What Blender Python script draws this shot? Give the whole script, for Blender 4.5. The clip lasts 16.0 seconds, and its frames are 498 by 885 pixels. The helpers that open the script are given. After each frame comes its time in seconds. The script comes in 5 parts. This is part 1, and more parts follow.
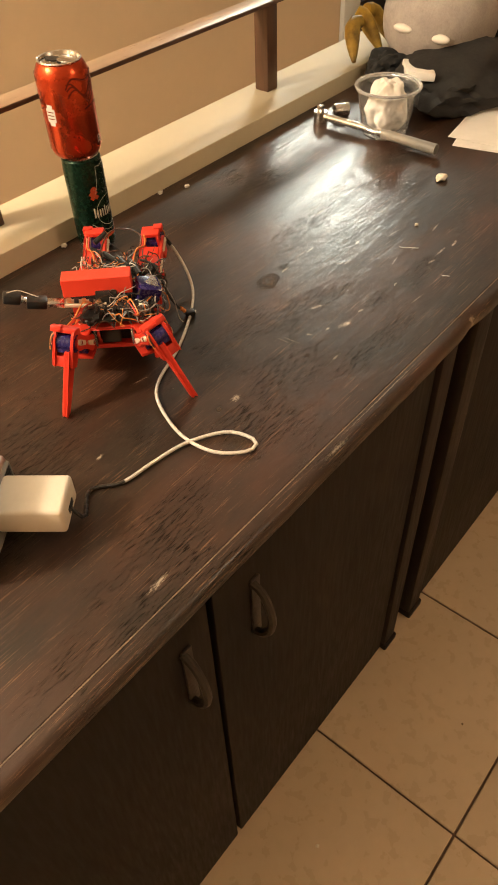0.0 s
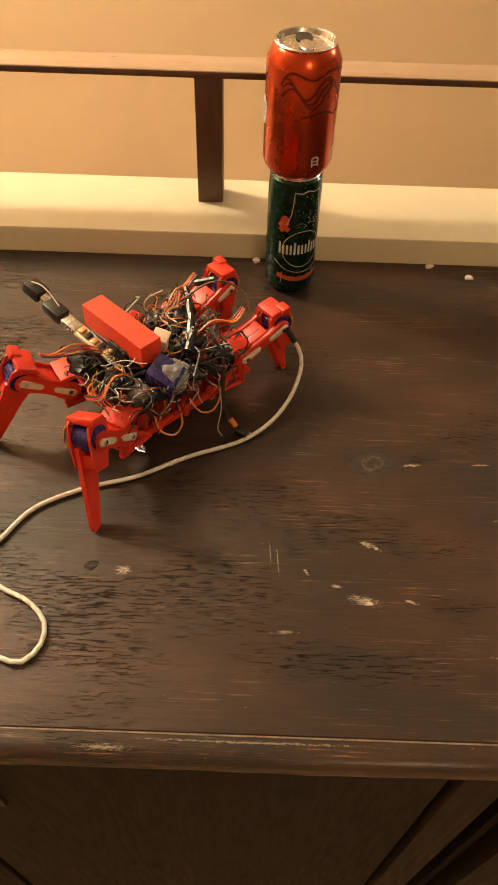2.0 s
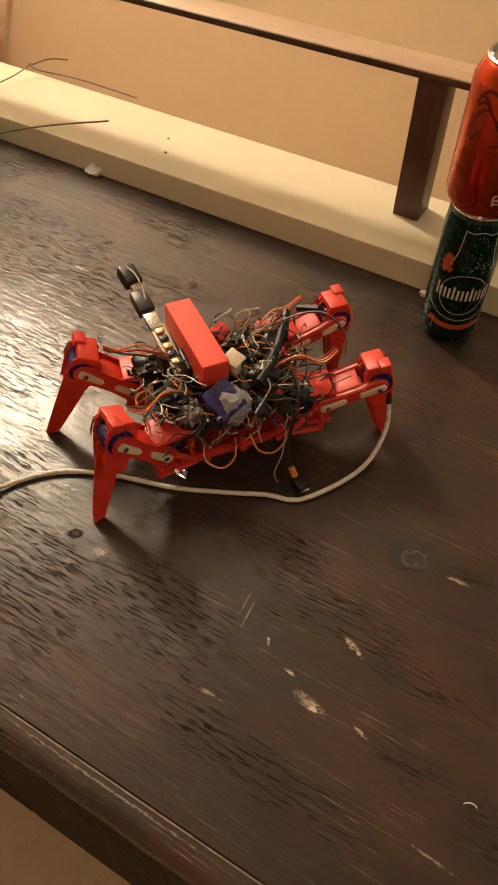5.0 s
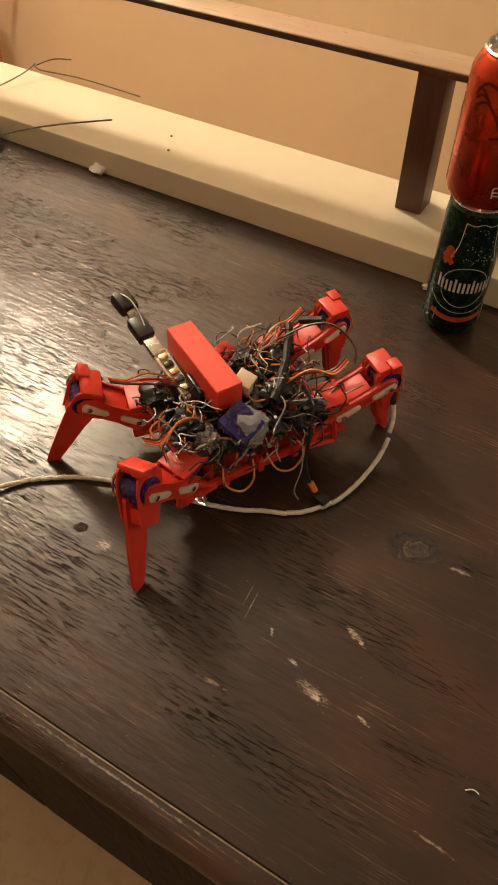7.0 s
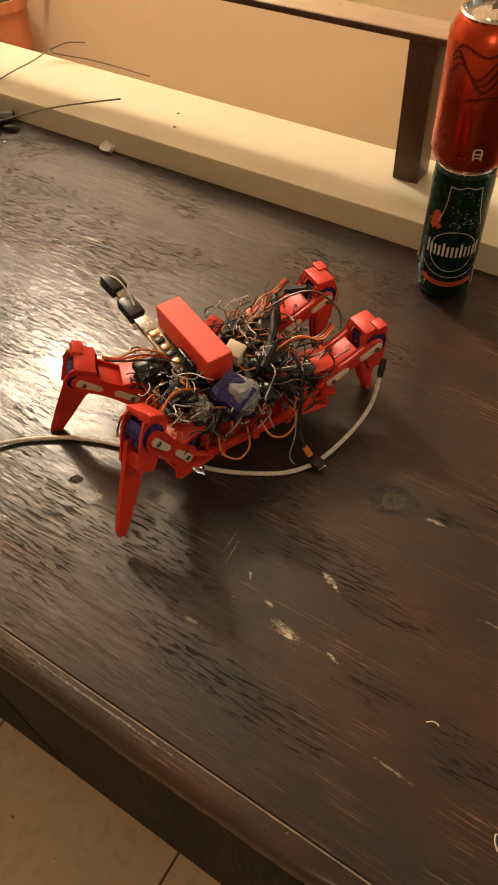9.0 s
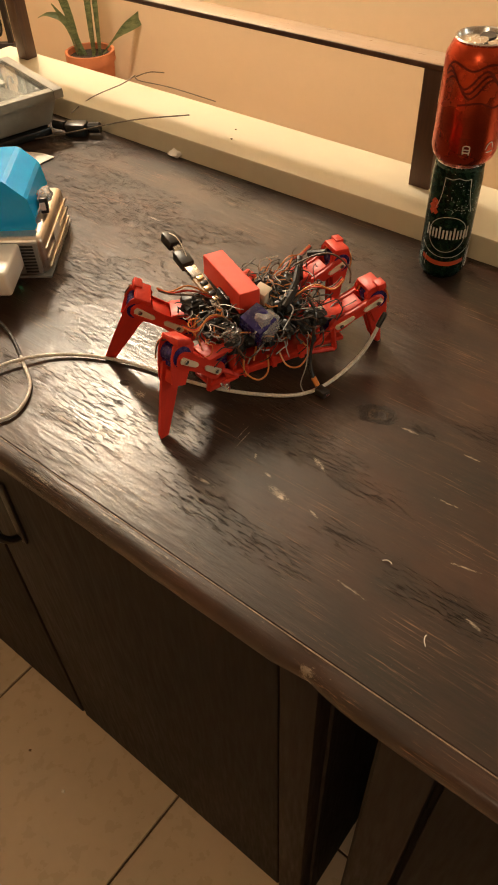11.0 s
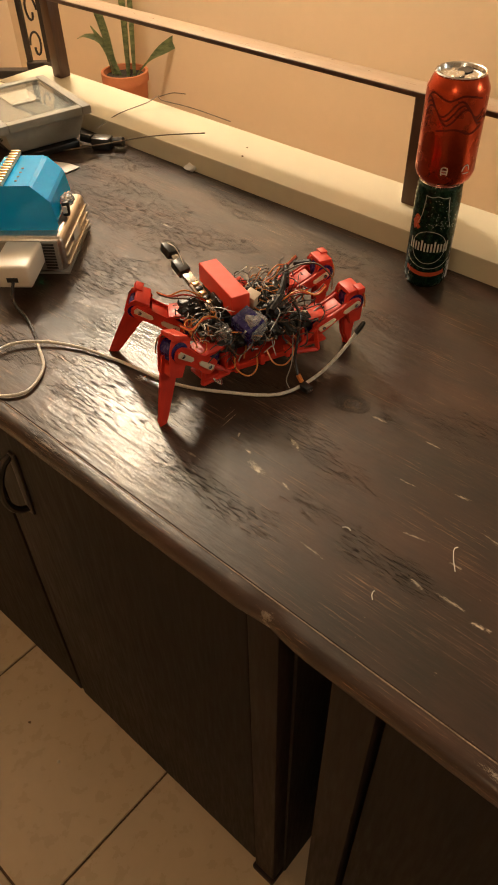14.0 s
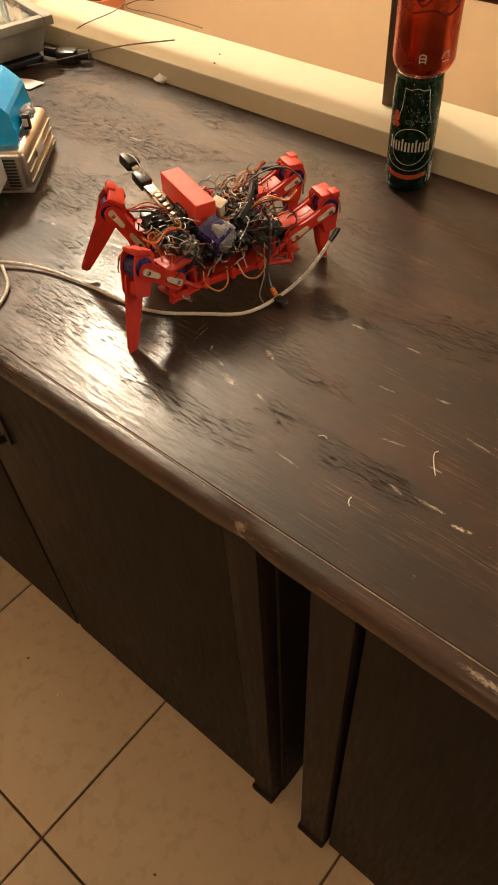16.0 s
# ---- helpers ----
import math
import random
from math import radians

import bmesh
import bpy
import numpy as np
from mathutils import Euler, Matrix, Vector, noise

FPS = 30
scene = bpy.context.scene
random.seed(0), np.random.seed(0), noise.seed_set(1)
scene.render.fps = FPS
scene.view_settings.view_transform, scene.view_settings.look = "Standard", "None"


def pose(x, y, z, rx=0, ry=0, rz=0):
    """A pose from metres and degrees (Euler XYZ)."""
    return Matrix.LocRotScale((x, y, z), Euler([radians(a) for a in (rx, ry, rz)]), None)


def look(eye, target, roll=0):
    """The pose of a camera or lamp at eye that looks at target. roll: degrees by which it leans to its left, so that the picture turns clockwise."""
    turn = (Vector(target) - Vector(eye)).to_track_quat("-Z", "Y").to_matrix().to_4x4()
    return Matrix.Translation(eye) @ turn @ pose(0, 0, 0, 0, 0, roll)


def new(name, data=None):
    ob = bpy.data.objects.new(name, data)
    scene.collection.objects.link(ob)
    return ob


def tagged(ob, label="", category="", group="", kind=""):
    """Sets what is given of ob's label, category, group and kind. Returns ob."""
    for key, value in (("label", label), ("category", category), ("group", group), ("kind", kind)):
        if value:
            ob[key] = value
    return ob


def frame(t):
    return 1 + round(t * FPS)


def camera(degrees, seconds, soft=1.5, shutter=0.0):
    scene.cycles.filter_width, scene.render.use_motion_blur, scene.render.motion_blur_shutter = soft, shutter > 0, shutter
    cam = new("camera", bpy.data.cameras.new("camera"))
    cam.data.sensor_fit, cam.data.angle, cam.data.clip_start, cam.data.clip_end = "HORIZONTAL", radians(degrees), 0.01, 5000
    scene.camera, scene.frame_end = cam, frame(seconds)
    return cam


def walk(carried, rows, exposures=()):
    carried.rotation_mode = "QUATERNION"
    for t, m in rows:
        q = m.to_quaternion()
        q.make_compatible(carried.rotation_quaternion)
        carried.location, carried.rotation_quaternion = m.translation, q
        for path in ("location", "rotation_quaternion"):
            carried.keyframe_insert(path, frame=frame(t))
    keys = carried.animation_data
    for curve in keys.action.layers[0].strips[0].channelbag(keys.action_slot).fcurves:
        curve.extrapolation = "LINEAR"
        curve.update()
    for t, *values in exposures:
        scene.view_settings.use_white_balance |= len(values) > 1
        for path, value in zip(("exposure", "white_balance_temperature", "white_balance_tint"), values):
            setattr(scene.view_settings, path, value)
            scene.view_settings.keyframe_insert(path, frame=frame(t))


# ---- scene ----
cam = camera(38.4, 16.0, soft=1.8)
PATH = [
    (0, (-0.637, -0.277, 0.536), (0.405, 0.645, -0.902), -2.6),
    (0.5, (-0.514, -0.267, 0.524), (0.438, 0.716, -0.936), -1.9),
    (1, (-0.36, -0.154, 0.512), (0.396, 0.905, -1.006), 3.7),
    (1.5, (-0.239, -0.153, 0.507), (0.051, 1.133, -0.998), 3.7),
    (2, (-0.11, -0.159, 0.488), (-0.113, 1.137, -1.036), 1.9),
    (2.5, (-0.079, -0.076, 0.462), (-0.212, 1.197, -1.075), 5.8),
    (3, (-0.024, -0.062, 0.466), (-0.444, 1.148, -1.07), 4.6),
    (3.5, (0.021, -0.06, 0.467), (-0.559, 1.071, -1.077), 2.9),
    (4, (0.024, -0.056, 0.467), (-0.595, 1.062, -1.072), 2.0),
    (4.5, (0.023, -0.057, 0.466), (-0.613, 1.042, -1.079), 1.1),
    (5, (0.023, -0.06, 0.462), (-0.6, 1.043, -1.085), 1.4),
    (7.5, (0.032, -0.064, 0.464), (-0.616, 1.018, -1.088), -0.3),
    (8, (0.031, -0.066, 0.462), (-0.612, 1.015, -1.093), -0.0),
    (8.5, (0.042, -0.066, 0.461), (-0.601, 1.004, -1.102), -0.7),
    (9, (0.086, -0.072, 0.464), (-0.642, 0.941, -1.099), -3.9),
    (9.5, (0.162, -0.101, 0.458), (-0.686, 0.853, -1.081), -5.7),
    (10, (0.178, -0.167, 0.48), (-0.654, 0.861, -1.02), -3.4),
    (10.1, (0.184, -0.194, 0.47), (-0.676, 0.852, -1.002), -2.2),
    (10.2, (0.181, -0.19, 0.461), (-0.686, 0.853, -1.009), -3.5),
    (12.3, (0.292, -0.257, 0.508), (-0.642, 0.82, -0.895), -0.1),
    (12.5, (0.293, -0.252, 0.503), (-0.643, 0.817, -0.904), -0.9),
    (13, (0.292, -0.247, 0.507), (-0.634, 0.811, -0.915), -1.1),
    (13.5, (0.29, -0.247, 0.504), (-0.667, 0.803, -0.904), -1.3),
    (14, (0.293, -0.25, 0.503), (-0.662, 0.798, -0.907), -1.4),
    (14.5, (0.299, -0.252, 0.5), (-0.63, 0.803, -0.922), -1.1),
    (15, (0.309, -0.247, 0.472), (-0.579, 0.732, -1.029), -3.1),
    (15.5, (0.314, -0.242, 0.464), (-0.579, 0.726, -1.041), -3.3),
    (16, (0.316, -0.238, 0.461), (-0.576, 0.722, -1.05), -3.8),
]
walk(cam, [(t, look(eye, target, roll)) for t, eye, target, roll in PATH],
     exposures=[(0, 1.08, 6300, 10), (1, 1.22, 7500, 10), (2, 0.98, 6800, 10), (3, 1.02, 6700, 10), (3.5, 0.72, 6150, 10), (4, 0.62, 6150, 10), (4.5, 0.53, 6150, 10), (7.5, 0.44, 6200, 10), (8.5, 0.48, 6200, 10), (10, 0.62, 6150, 10), (12.5, 0.54, 6250, 10), (14.5, 0.48, 6250, 10), (15, 0.8, 6150, 10), (16, 0.84, 6150, 10)])

# ---- light ----
world = bpy.data.worlds.new("room_air")
scene.world = world
world.use_nodes = True
world.node_tree.nodes["Background"].inputs[0].default_value = (0.9, 0.75, 0.6, 1)
world.node_tree.nodes["Background"].inputs[1].default_value = 0.02
scene.view_settings.exposure = 0.55

FLOOR = -0.815
CEILING = 1.75


def area_lamp(name, place, target, size, watts, colour):
    data = bpy.data.lights.new(name, "AREA")
    data.shape, data.size, data.size_y, data.energy, data.color = "RECTANGLE", size[0], size[1], watts, colour
    ob = new(name, data)
    ob.matrix_world = look(place, target)
    return tagged(ob, kind="structure")


def bulb(name, place, radius, watts, colour):
    data = bpy.data.lights.new(name, "POINT")
    data.shadow_soft_size, data.energy, data.color = radius, watts, colour
    ob = new(name, data)
    ob.location = place
    return tagged(ob, kind="structure")


bulb("corridor_lamp_light", (-1.66, 1.12, 1.52), 0.11, 90, (1.0, 0.82, 0.585))
area_lamp("tube_lamp_light", (2.4, 1.81, 1.25), (1.6, 0.2, 0.0), (0.62, 0.3), 14, (0.95, 0.96, 0.8))
bulb("room_lamp_light", (0.6, -1.9, 1.52), 0.11, 8.5, (1.0, 0.78, 0.53))


# ---- materials ----
def material(name, colour, rough=0.5, metal=0.0, spec=0.5, coat=0.0):
    m = bpy.data.materials.new(name)
    m.use_nodes = True
    p = m.node_tree.nodes["Principled BSDF"]
    p.inputs["Base Color"].default_value = (*colour, 1)
    p.inputs["Roughness"].default_value = rough
    p.inputs["Metallic"].default_value = metal
    p.inputs["Specular IOR Level"].default_value = spec
    p.inputs["Coat Weight"].default_value = coat
    return m


class Graph:
    """A short way to write node chains."""

    def __init__(self, m):
        self.t = m.node_tree
        self.p = self.t.nodes["Principled BSDF"]

    def add(self, kind, **sets):
        n = self.t.nodes.new(kind)
        for k, v in sets.items():
            n.inputs[k.replace("_", " ")].default_value = v
        return n

    def link(self, a, b):
        self.t.links.new(a, b)

    def coords(self, scale=(1, 1, 1), shift=(0, 0, 0), which="Object"):
        c = self.t.nodes.new("ShaderNodeTexCoord")
        m = self.add("ShaderNodeMapping", Scale=scale, Location=shift)
        self.link(c.outputs[which], m.inputs["Vector"])
        return m.outputs[0]

    def noise(self, vec, scale, detail=4.0, rough=0.55):
        n = self.add("ShaderNodeTexNoise", Scale=scale, Detail=detail, Roughness=rough)
        self.link(vec, n.inputs["Vector"])
        return n.outputs["Fac"]

    def ramp(self, fac, *stops):
        r = self.t.nodes.new("ShaderNodeValToRGB")
        e = r.color_ramp.elements
        while len(e) < len(stops):
            e.new(0.5)
        for el, (at, c) in zip(e, stops):
            el.position = at
            el.color = (c, c, c, 1) if isinstance(c, (int, float)) else (*c, 1)
        self.link(fac, r.inputs[0])
        return r.outputs[0]

    def math(self, op, a, b=0.5):
        n = self.t.nodes.new("ShaderNodeMath")
        n.operation = op
        for i, v in enumerate((a, b)):
            if isinstance(v, (int, float)):
                n.inputs[i].default_value = v
            else:
                self.link(v, n.inputs[i])
        return n.outputs[0]

    def mix(self, fac, a, b, how="MIX"):
        n = self.t.nodes.new("ShaderNodeMix")
        n.data_type, n.blend_type = "RGBA", how
        for i, v in ((0, fac), (6, a), (7, b)):
            if isinstance(v, (int, float)):
                n.inputs[i].default_value = v
            elif isinstance(v, tuple):
                n.inputs[i].default_value = (*v, 1)
            else:
                self.link(v, n.inputs[i])
        return n.outputs[2]

    def bump(self, height, strength, distance, under=None):
        n = self.add("ShaderNodeBump", Strength=strength, Distance=distance)
        self.link(height, n.inputs["Height"])
        if under:
            self.link(under, n.inputs["Normal"])
        self.link(n.outputs[0], self.p.inputs["Normal"])
        return n.outputs[0]

    def set(self, name, out):
        self.link(out, self.p.inputs[name])


def speckled(name, dark, light, scale, rough=0.5, bump=0.0, metal=0.0, spec=0.5, stretch=(1, 1, 1), coat=0.0, fine=6.0):
    """A surface with broad and fine variation of colour and relief."""
    m = material(name, light, rough, metal, spec, coat)
    g = Graph(m)
    v = g.coords(stretch)
    a, b = g.noise(v, scale), g.noise(v, scale * fine, 6)
    f = g.math("ADD", g.math("MULTIPLY", a, 0.6), g.math("MULTIPLY", b, 0.4))
    g.set("Base Color", g.ramp(f, (0.3, dark), (0.7, light)))
    g.set("Roughness", g.ramp(b, (0.3, max(rough - 0.08, 0.02)), (0.7, min(rough + 0.1, 1))))
    if bump:
        g.bump(f, 0.6, bump)
    return m


def varnished_wood(name, marks=(), knots=(), wear=1.0, tears=()):
    """Dark brown varnish over torn grain that runs along x, gouged and worn through in places."""
    m = material(name, (0.05, 0.03, 0.02), 0.45, 0, 0.38)
    g = Graph(m)
    broad = g.noise(g.coords((1.2, 3.0, 3.0)), 3.0, 5)
    patch = g.noise(g.coords((1.6, 2.6, 1), (4, 1, 0)), 5.5, 6, 0.62)
    grain = g.noise(g.coords((5, 85, 85)), 4.0, 7, 0.7)
    colour = g.mix(g.ramp(broad, (0.38, 0), (0.62, 1)), (0.0155, 0.0092, 0.0058), (0.05, 0.0205, 0.0102))
    colour = g.mix(g.ramp(patch, (0.46, 0), (0.64, 0.75)), colour, (0.0128, 0.0098, 0.0068))
    colour = g.mix(g.ramp(grain, (0.46, 0), (0.7, 0.35)), colour, (0.05, 0.024, 0.0135))
    def spot(x, y, long, wide, turn):
        """1 in the middle of an ellipse on the board, 0 at its rim."""
        c = g.t.nodes.new("ShaderNodeTexCoord")
        mp = g.add("ShaderNodeMapping", Location=(x, y, 0), Rotation=(0, 0, math.radians(turn)), Scale=(long, wide, 10.0))
        mp.vector_type = "TEXTURE"
        g.link(c.outputs["Object"], mp.inputs["Vector"])
        d = g.t.nodes.new("ShaderNodeVectorMath")
        d.operation = "LENGTH"
        g.link(mp.outputs[0], d.inputs[0])
        return d.outputs["Value"]

    # torn grain: short dark gouges, dense towards the low end of x
    sep = g.t.nodes.new("ShaderNodeSeparateXYZ")
    g.link(g.coords(), sep.inputs[0])
    low_end = g.ramp(g.math("ADD", g.math("MULTIPLY", sep.outputs[0], 0.8), 0.5), (0.1, 0.1), (0.34, 0.045), (0.62, 0.0))
    cut = g.noise(g.coords((40, 430, 430)), 1.7, 2.5, 0.5)
    wide_cut = g.noise(g.coords((30, 240, 240), (2, 0, 5)), 1.7, 5, 0.62)
    where = g.math("ADD", g.noise(g.coords((1, 1.6, 1), (3.1, 0.4, 0)), 6.5, 5, 0.6), low_end)
    for x, y, long, wide, turn in tears:
        where = g.math("ADD", where, g.ramp(spot(x, y, long, wide, turn), (0.2, 0.11), (1.0, 0)))
    torn = g.ramp(where, (0.575, 0), (0.66, 1))
    gouge = g.math("MULTIPLY", g.ramp(cut, (0.57, 0), (0.62, 1)), torn)
    gouge = g.math("MAXIMUM", gouge, g.math("MULTIPLY", g.ramp(wide_cut, (0.6, 0), (0.64, 1)), g.ramp(where, (0.63, 0), (0.72, 1))))
    colour = g.mix(g.math("MULTIPLY", gouge, 0.7), colour, (0.006, 0.0045, 0.0035))
    # pale rubbed streaks, long and fine
    streak = g.noise(g.coords((8, 300, 300), (0.7, 0, 0)), 1.9, 7, 0.78)
    place = g.noise(g.coords((1.2, 3.4, 1), (7, 2, 0)), 7.0, 6, 0.68)
    rub = g.math("MULTIPLY", g.ramp(streak, (0.54, 0), (0.64, 1)), g.ramp(place, (0.48, 0), (0.6, 1)))
    colour = g.mix(g.math("MULTIPLY", rub, 0.7 * wear), colour, (0.26, 0.14, 0.08))
    fleck = g.noise(g.coords((120, 380, 100), (5, 5, 0)), 1.6, 2)
    colour = g.mix(g.math("MULTIPLY", g.ramp(fleck, (0.73, 0), (0.77, 0.5)), g.ramp(patch, (0.4, 0), (0.55, 1))), colour, (0.4, 0.3, 0.2))
    speck = g.noise(g.coords((130, 420, 60), (2, 5, 0)), 1.8, 7, 0.8)
    ragged = g.noise(g.coords((60, 60, 60), (2, 5, 0)), 1.5, 5, 0.7)

    for x, y, long, wide, turn, pale in marks:
        near = g.ramp(spot(x, y, long, wide, turn), (0.0, 0.9), (1.0, 0))
        worn = g.ramp(g.math("MULTIPLY", near, speck), (0.35, 0), (0.42, 1))
        colour = g.mix(g.math("MULTIPLY", worn, pale), colour, (0.55, 0.46, 0.36))
    ring = None
    for x, y, radius in knots:
        d = g.math("ADD", spot(x, y, radius * 1.5, radius, 20), g.math("MULTIPLY", g.math("SUBTRACT", ragged, 0.5), 1.6))
        eye = g.ramp(d, (0.0, 0.75), (0.3, 0.2), (0.5, 0.9), (0.62, 0.1), (0.82, 0.7), (1.0, 0.0))
        colour = g.mix(g.math("MULTIPLY", eye, 0.55), colour, (0.008, 0.006, 0.0045))
        colour = g.mix(g.math("MULTIPLY", g.ramp(d, (0.3, 0), (0.42, 0.5), (0.56, 0)), speck), colour, (0.3, 0.19, 0.11))
        ring = eye if ring is None else g.math("MAXIMUM", ring, eye)
    g.set("Base Color", colour)
    smear = g.noise(g.coords((2, 4, 4), (1, 9, 0)), 5.0, 6, 0.6)
    wipe = g.noise(g.coords((14, 40, 40), (1, 2, 0)), 2.0, 5, 0.6)
    ripple = g.noise(g.coords((9, 30, 30), (3, 1, 2)), 1.5, 3, 0.5)
    h = g.math("ADD", g.math("MULTIPLY", ripple, 0.3), g.math("MULTIPLY", grain, 0.06))
    h = g.math("ADD", h, g.math("MULTIPLY", g.noise(g.coords((34, 120, 120), (8, 3, 2)), 1.5, 3, 0.5), 0.13))
    h = g.math("SUBTRACT", h, g.math("MULTIPLY", gouge, 0.55))
    if ring is not None:
        h = g.math("SUBTRACT", h, g.math("MULTIPLY", ring, 0.4))
    relief = g.bump(h, 1.0, 0.0028)
    g.link(relief, g.p.inputs["Coat Normal"])
    g.p.inputs["Roughness"].default_value = 0.5
    g.set("Coat Roughness", g.ramp(g.math("ADD", g.math("MULTIPLY", smear, 0.6), g.math("MULTIPLY", wipe, 0.4)), (0.38, 0.085), (0.62, 0.25)))
    bare = g.math("SUBTRACT", 1.0, g.math("MULTIPLY", gouge, 0.65))
    g.set("Coat Weight", g.math("MULTIPLY", bare, 0.42))
    g.set("Specular IOR Level", g.math("MULTIPLY", bare, 0.34))
    return m


# worn spots: x, y, half length, half width, turn, paleness
MARKS = [
    (-0.014, 0.153, 0.022, 0.009, -25, 0.8), (-0.04, 0.114, 0.018, 0.006, -10, 0.75), (-0.016, 0.101, 0.018, 0.011, -12, 1.0), (0.016, 0.103, 0.018, 0.006, -15, 0.75), (-0.063, 0.126, 0.014, 0.005, -60, 0.7),
    (-0.085, 0.136, 0.055, 0.0022, -86, 0.5), (-0.091, 0.142, 0.04, 0.0018, -86, 0.45), (-0.007, 0.15, 0.022, 0.007, -35, 0.8), (-0.434, 0.38, 0.05, 0.008, 0, 0.5), (0.199, 0.092, 0.05, 0.006, 0, 0.7), (0.27, 0.29, 0.08, 0.005, 0, 0.5), (0.032, 0.236, 0.034, 0.006, 3, 0.6), (0.093, 0.239, 0.03, 0.005, 3, 0.5), (0.168, 0.089, 0.03, 0.007, -12, 0.6), (0.227, 0.087, 0.032, 0.008, 10, 0.9), (0.15, 0.197, 0.03, 0.006, 8, 0.55),
    (-0.02, 0.103, 0.05, 0.016, -10, 0.45), (0.183, 0.126, 0.022, 0.005, 0, 0.8), (-0.248, 0.228, 0.04, 0.005, -10, 0.6), (-0.205, 0.122, 0.024, 0.016, 0, 0.6), (-0.36, 0.175, 0.02, 0.009, 10, 0.7), (0.19, 0.29, 0.09, 0.012, 0, 0.3), (0.29, 0.31, 0.05, 0.008, 5, 0.5), (-0.43, 0.02, 0.05, 0.012, 5, 0.6), (-0.6, 0.06, 0.08, 0.02, 5, 0.4),
    (0.14, 0.13, 0.05, 0.004, 12, 0.5), (0.2, 0.17, 0.06, 0.005, -6, 0.4), (0.1, 0.18, 0.04, 0.004, 5, 0.4), (0.25, 0.13, 0.05, 0.005, 8, 0.6), (0.08, 0.06, 0.05, 0.005, -4, 0.4), (-0.08, 0.075, 0.04, 0.006, 3, 0.4),
]
KNOTS = [(-0.003, 0.237, 0.0135), (-0.23, 0.125, 0.004)]
# torn patches: x, y, half length, half width, turn
TEARS = [(0.16, 0.29, 0.17, 0.02, 0), (0.28, 0.42, 0.12, 0.05, 0), (0.04, 0.244, 0.06, 0.014, 3), (-0.03, 0.05, 0.09, 0.04, 0), (-0.18, 0.08, 0.12, 0.07, 0), (-0.4, 0.38, 0.08, 0.03, 0), (-0.42, 0.24, 0.12, 0.1, 0), (0.17, 0.09, 0.08, 0.02, 0), (0.16, 0.2, 0.1, 0.02, 4), (0.06, 0.27, 0.06, 0.012, 0)]
M_TOP = varnished_wood("dark_varnished_tabletop", MARKS, KNOTS, 1.0, TEARS)
M_EDGE = varnished_wood("dark_varnished_edge", [(0.092, -0.012, 0.026, 0.014, 0, 0.4), (-0.2, -0.01, 0.07, 0.01, 0, 0.4), (0.3, -0.008, 0.08, 0.012, 0, 0.5), (-0.1, -0.004, 0.3, 0.004, 0, 0.35)], (), 1.3)
M_CAB = speckled("dark_cabinet_wood", (0.0068, 0.0046, 0.0036), (0.0165, 0.0105, 0.0075), 4, 0.62, 0.0006, spec=0.2, stretch=(8, 8, 0.8))
M_STILE = speckled("brown_cabinet_wood", (0.0095, 0.0058, 0.0044), (0.023, 0.0132, 0.0092), 4, 0.58, 0.0006, spec=0.22, stretch=(8, 8, 0.8))
# rail brown made paler to carry the light on its top
M_RAIL = speckled("lit_brown_rail_wood", (0.34, 0.23, 0.15), (0.47, 0.33, 0.22), 6, 0.34, 0.0005, stretch=(0.8, 9, 9))
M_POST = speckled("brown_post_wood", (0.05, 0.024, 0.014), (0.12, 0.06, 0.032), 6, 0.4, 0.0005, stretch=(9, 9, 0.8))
M_LEDGE = speckled("cream_painted_plaster", (0.58, 0.52, 0.37), (0.66, 0.6, 0.44), 4, 0.55, 0.0008, fine=14)
M_WALL = speckled("peach_painted_wall", (0.57, 0.428, 0.282), (0.62, 0.473, 0.316), 1.2, 0.7, 0.001, fine=30)
M_CEIL = speckled("white_painted_ceiling", (0.7, 0.66, 0.6), (0.78, 0.74, 0.68), 1.5, 0.8)
M_TILE = speckled("beige_floor_tile", (0.55, 0.43, 0.29), (0.64, 0.51, 0.36), 3, 0.3, 0.0002, fine=12)
M_GROUT = speckled("dark_grout", (0.08, 0.05, 0.035), (0.14, 0.09, 0.06), 20, 0.9)
M_RED = speckled("red_printed_plastic", (0.53, 0.026, 0.01), (0.67, 0.038, 0.014), 30, 0.44, 0.00012, stretch=(1, 1, 6))
M_REDBOX = speckled("red_matte_plastic", (0.72, 0.045, 0.018), (0.78, 0.06, 0.024), 25, 0.48, 0.00008)
M_BLUE = speckled("blue_servo_plastic", (0.016, 0.01, 0.08), (0.035, 0.025, 0.15), 40, 0.25)
M_BLACK = speckled("black_plastic", (0.008, 0.008, 0.008), (0.02, 0.019, 0.018), 40, 0.35)
M_PCB = speckled("dark_circuit_board", (0.008, 0.014, 0.012), (0.03, 0.03, 0.022), 60, 0.35)
M_HORN = speckled("ivory_servo_horn", (0.62, 0.5, 0.36), (0.74, 0.62, 0.47), 40, 0.45)
M_STEEL = speckled("bright_steel", (0.55, 0.53, 0.5), (0.78, 0.76, 0.72), 60, 0.22, 0, 1.0)
M_SILVER = speckled("brushed_aluminium", (0.55, 0.5, 0.44), (0.72, 0.66, 0.58), 30, 0.34, 0, 1.0, stretch=(1, 8, 8))
M_GOLD = speckled("brass_contact", (0.6, 0.4, 0.2), (0.8, 0.6, 0.35), 60, 0.35, 0, 0.9)
M_WHITE = speckled("ivory_white_plastic", (0.68, 0.62, 0.52), (0.78, 0.72, 0.62), 15, 0.4)
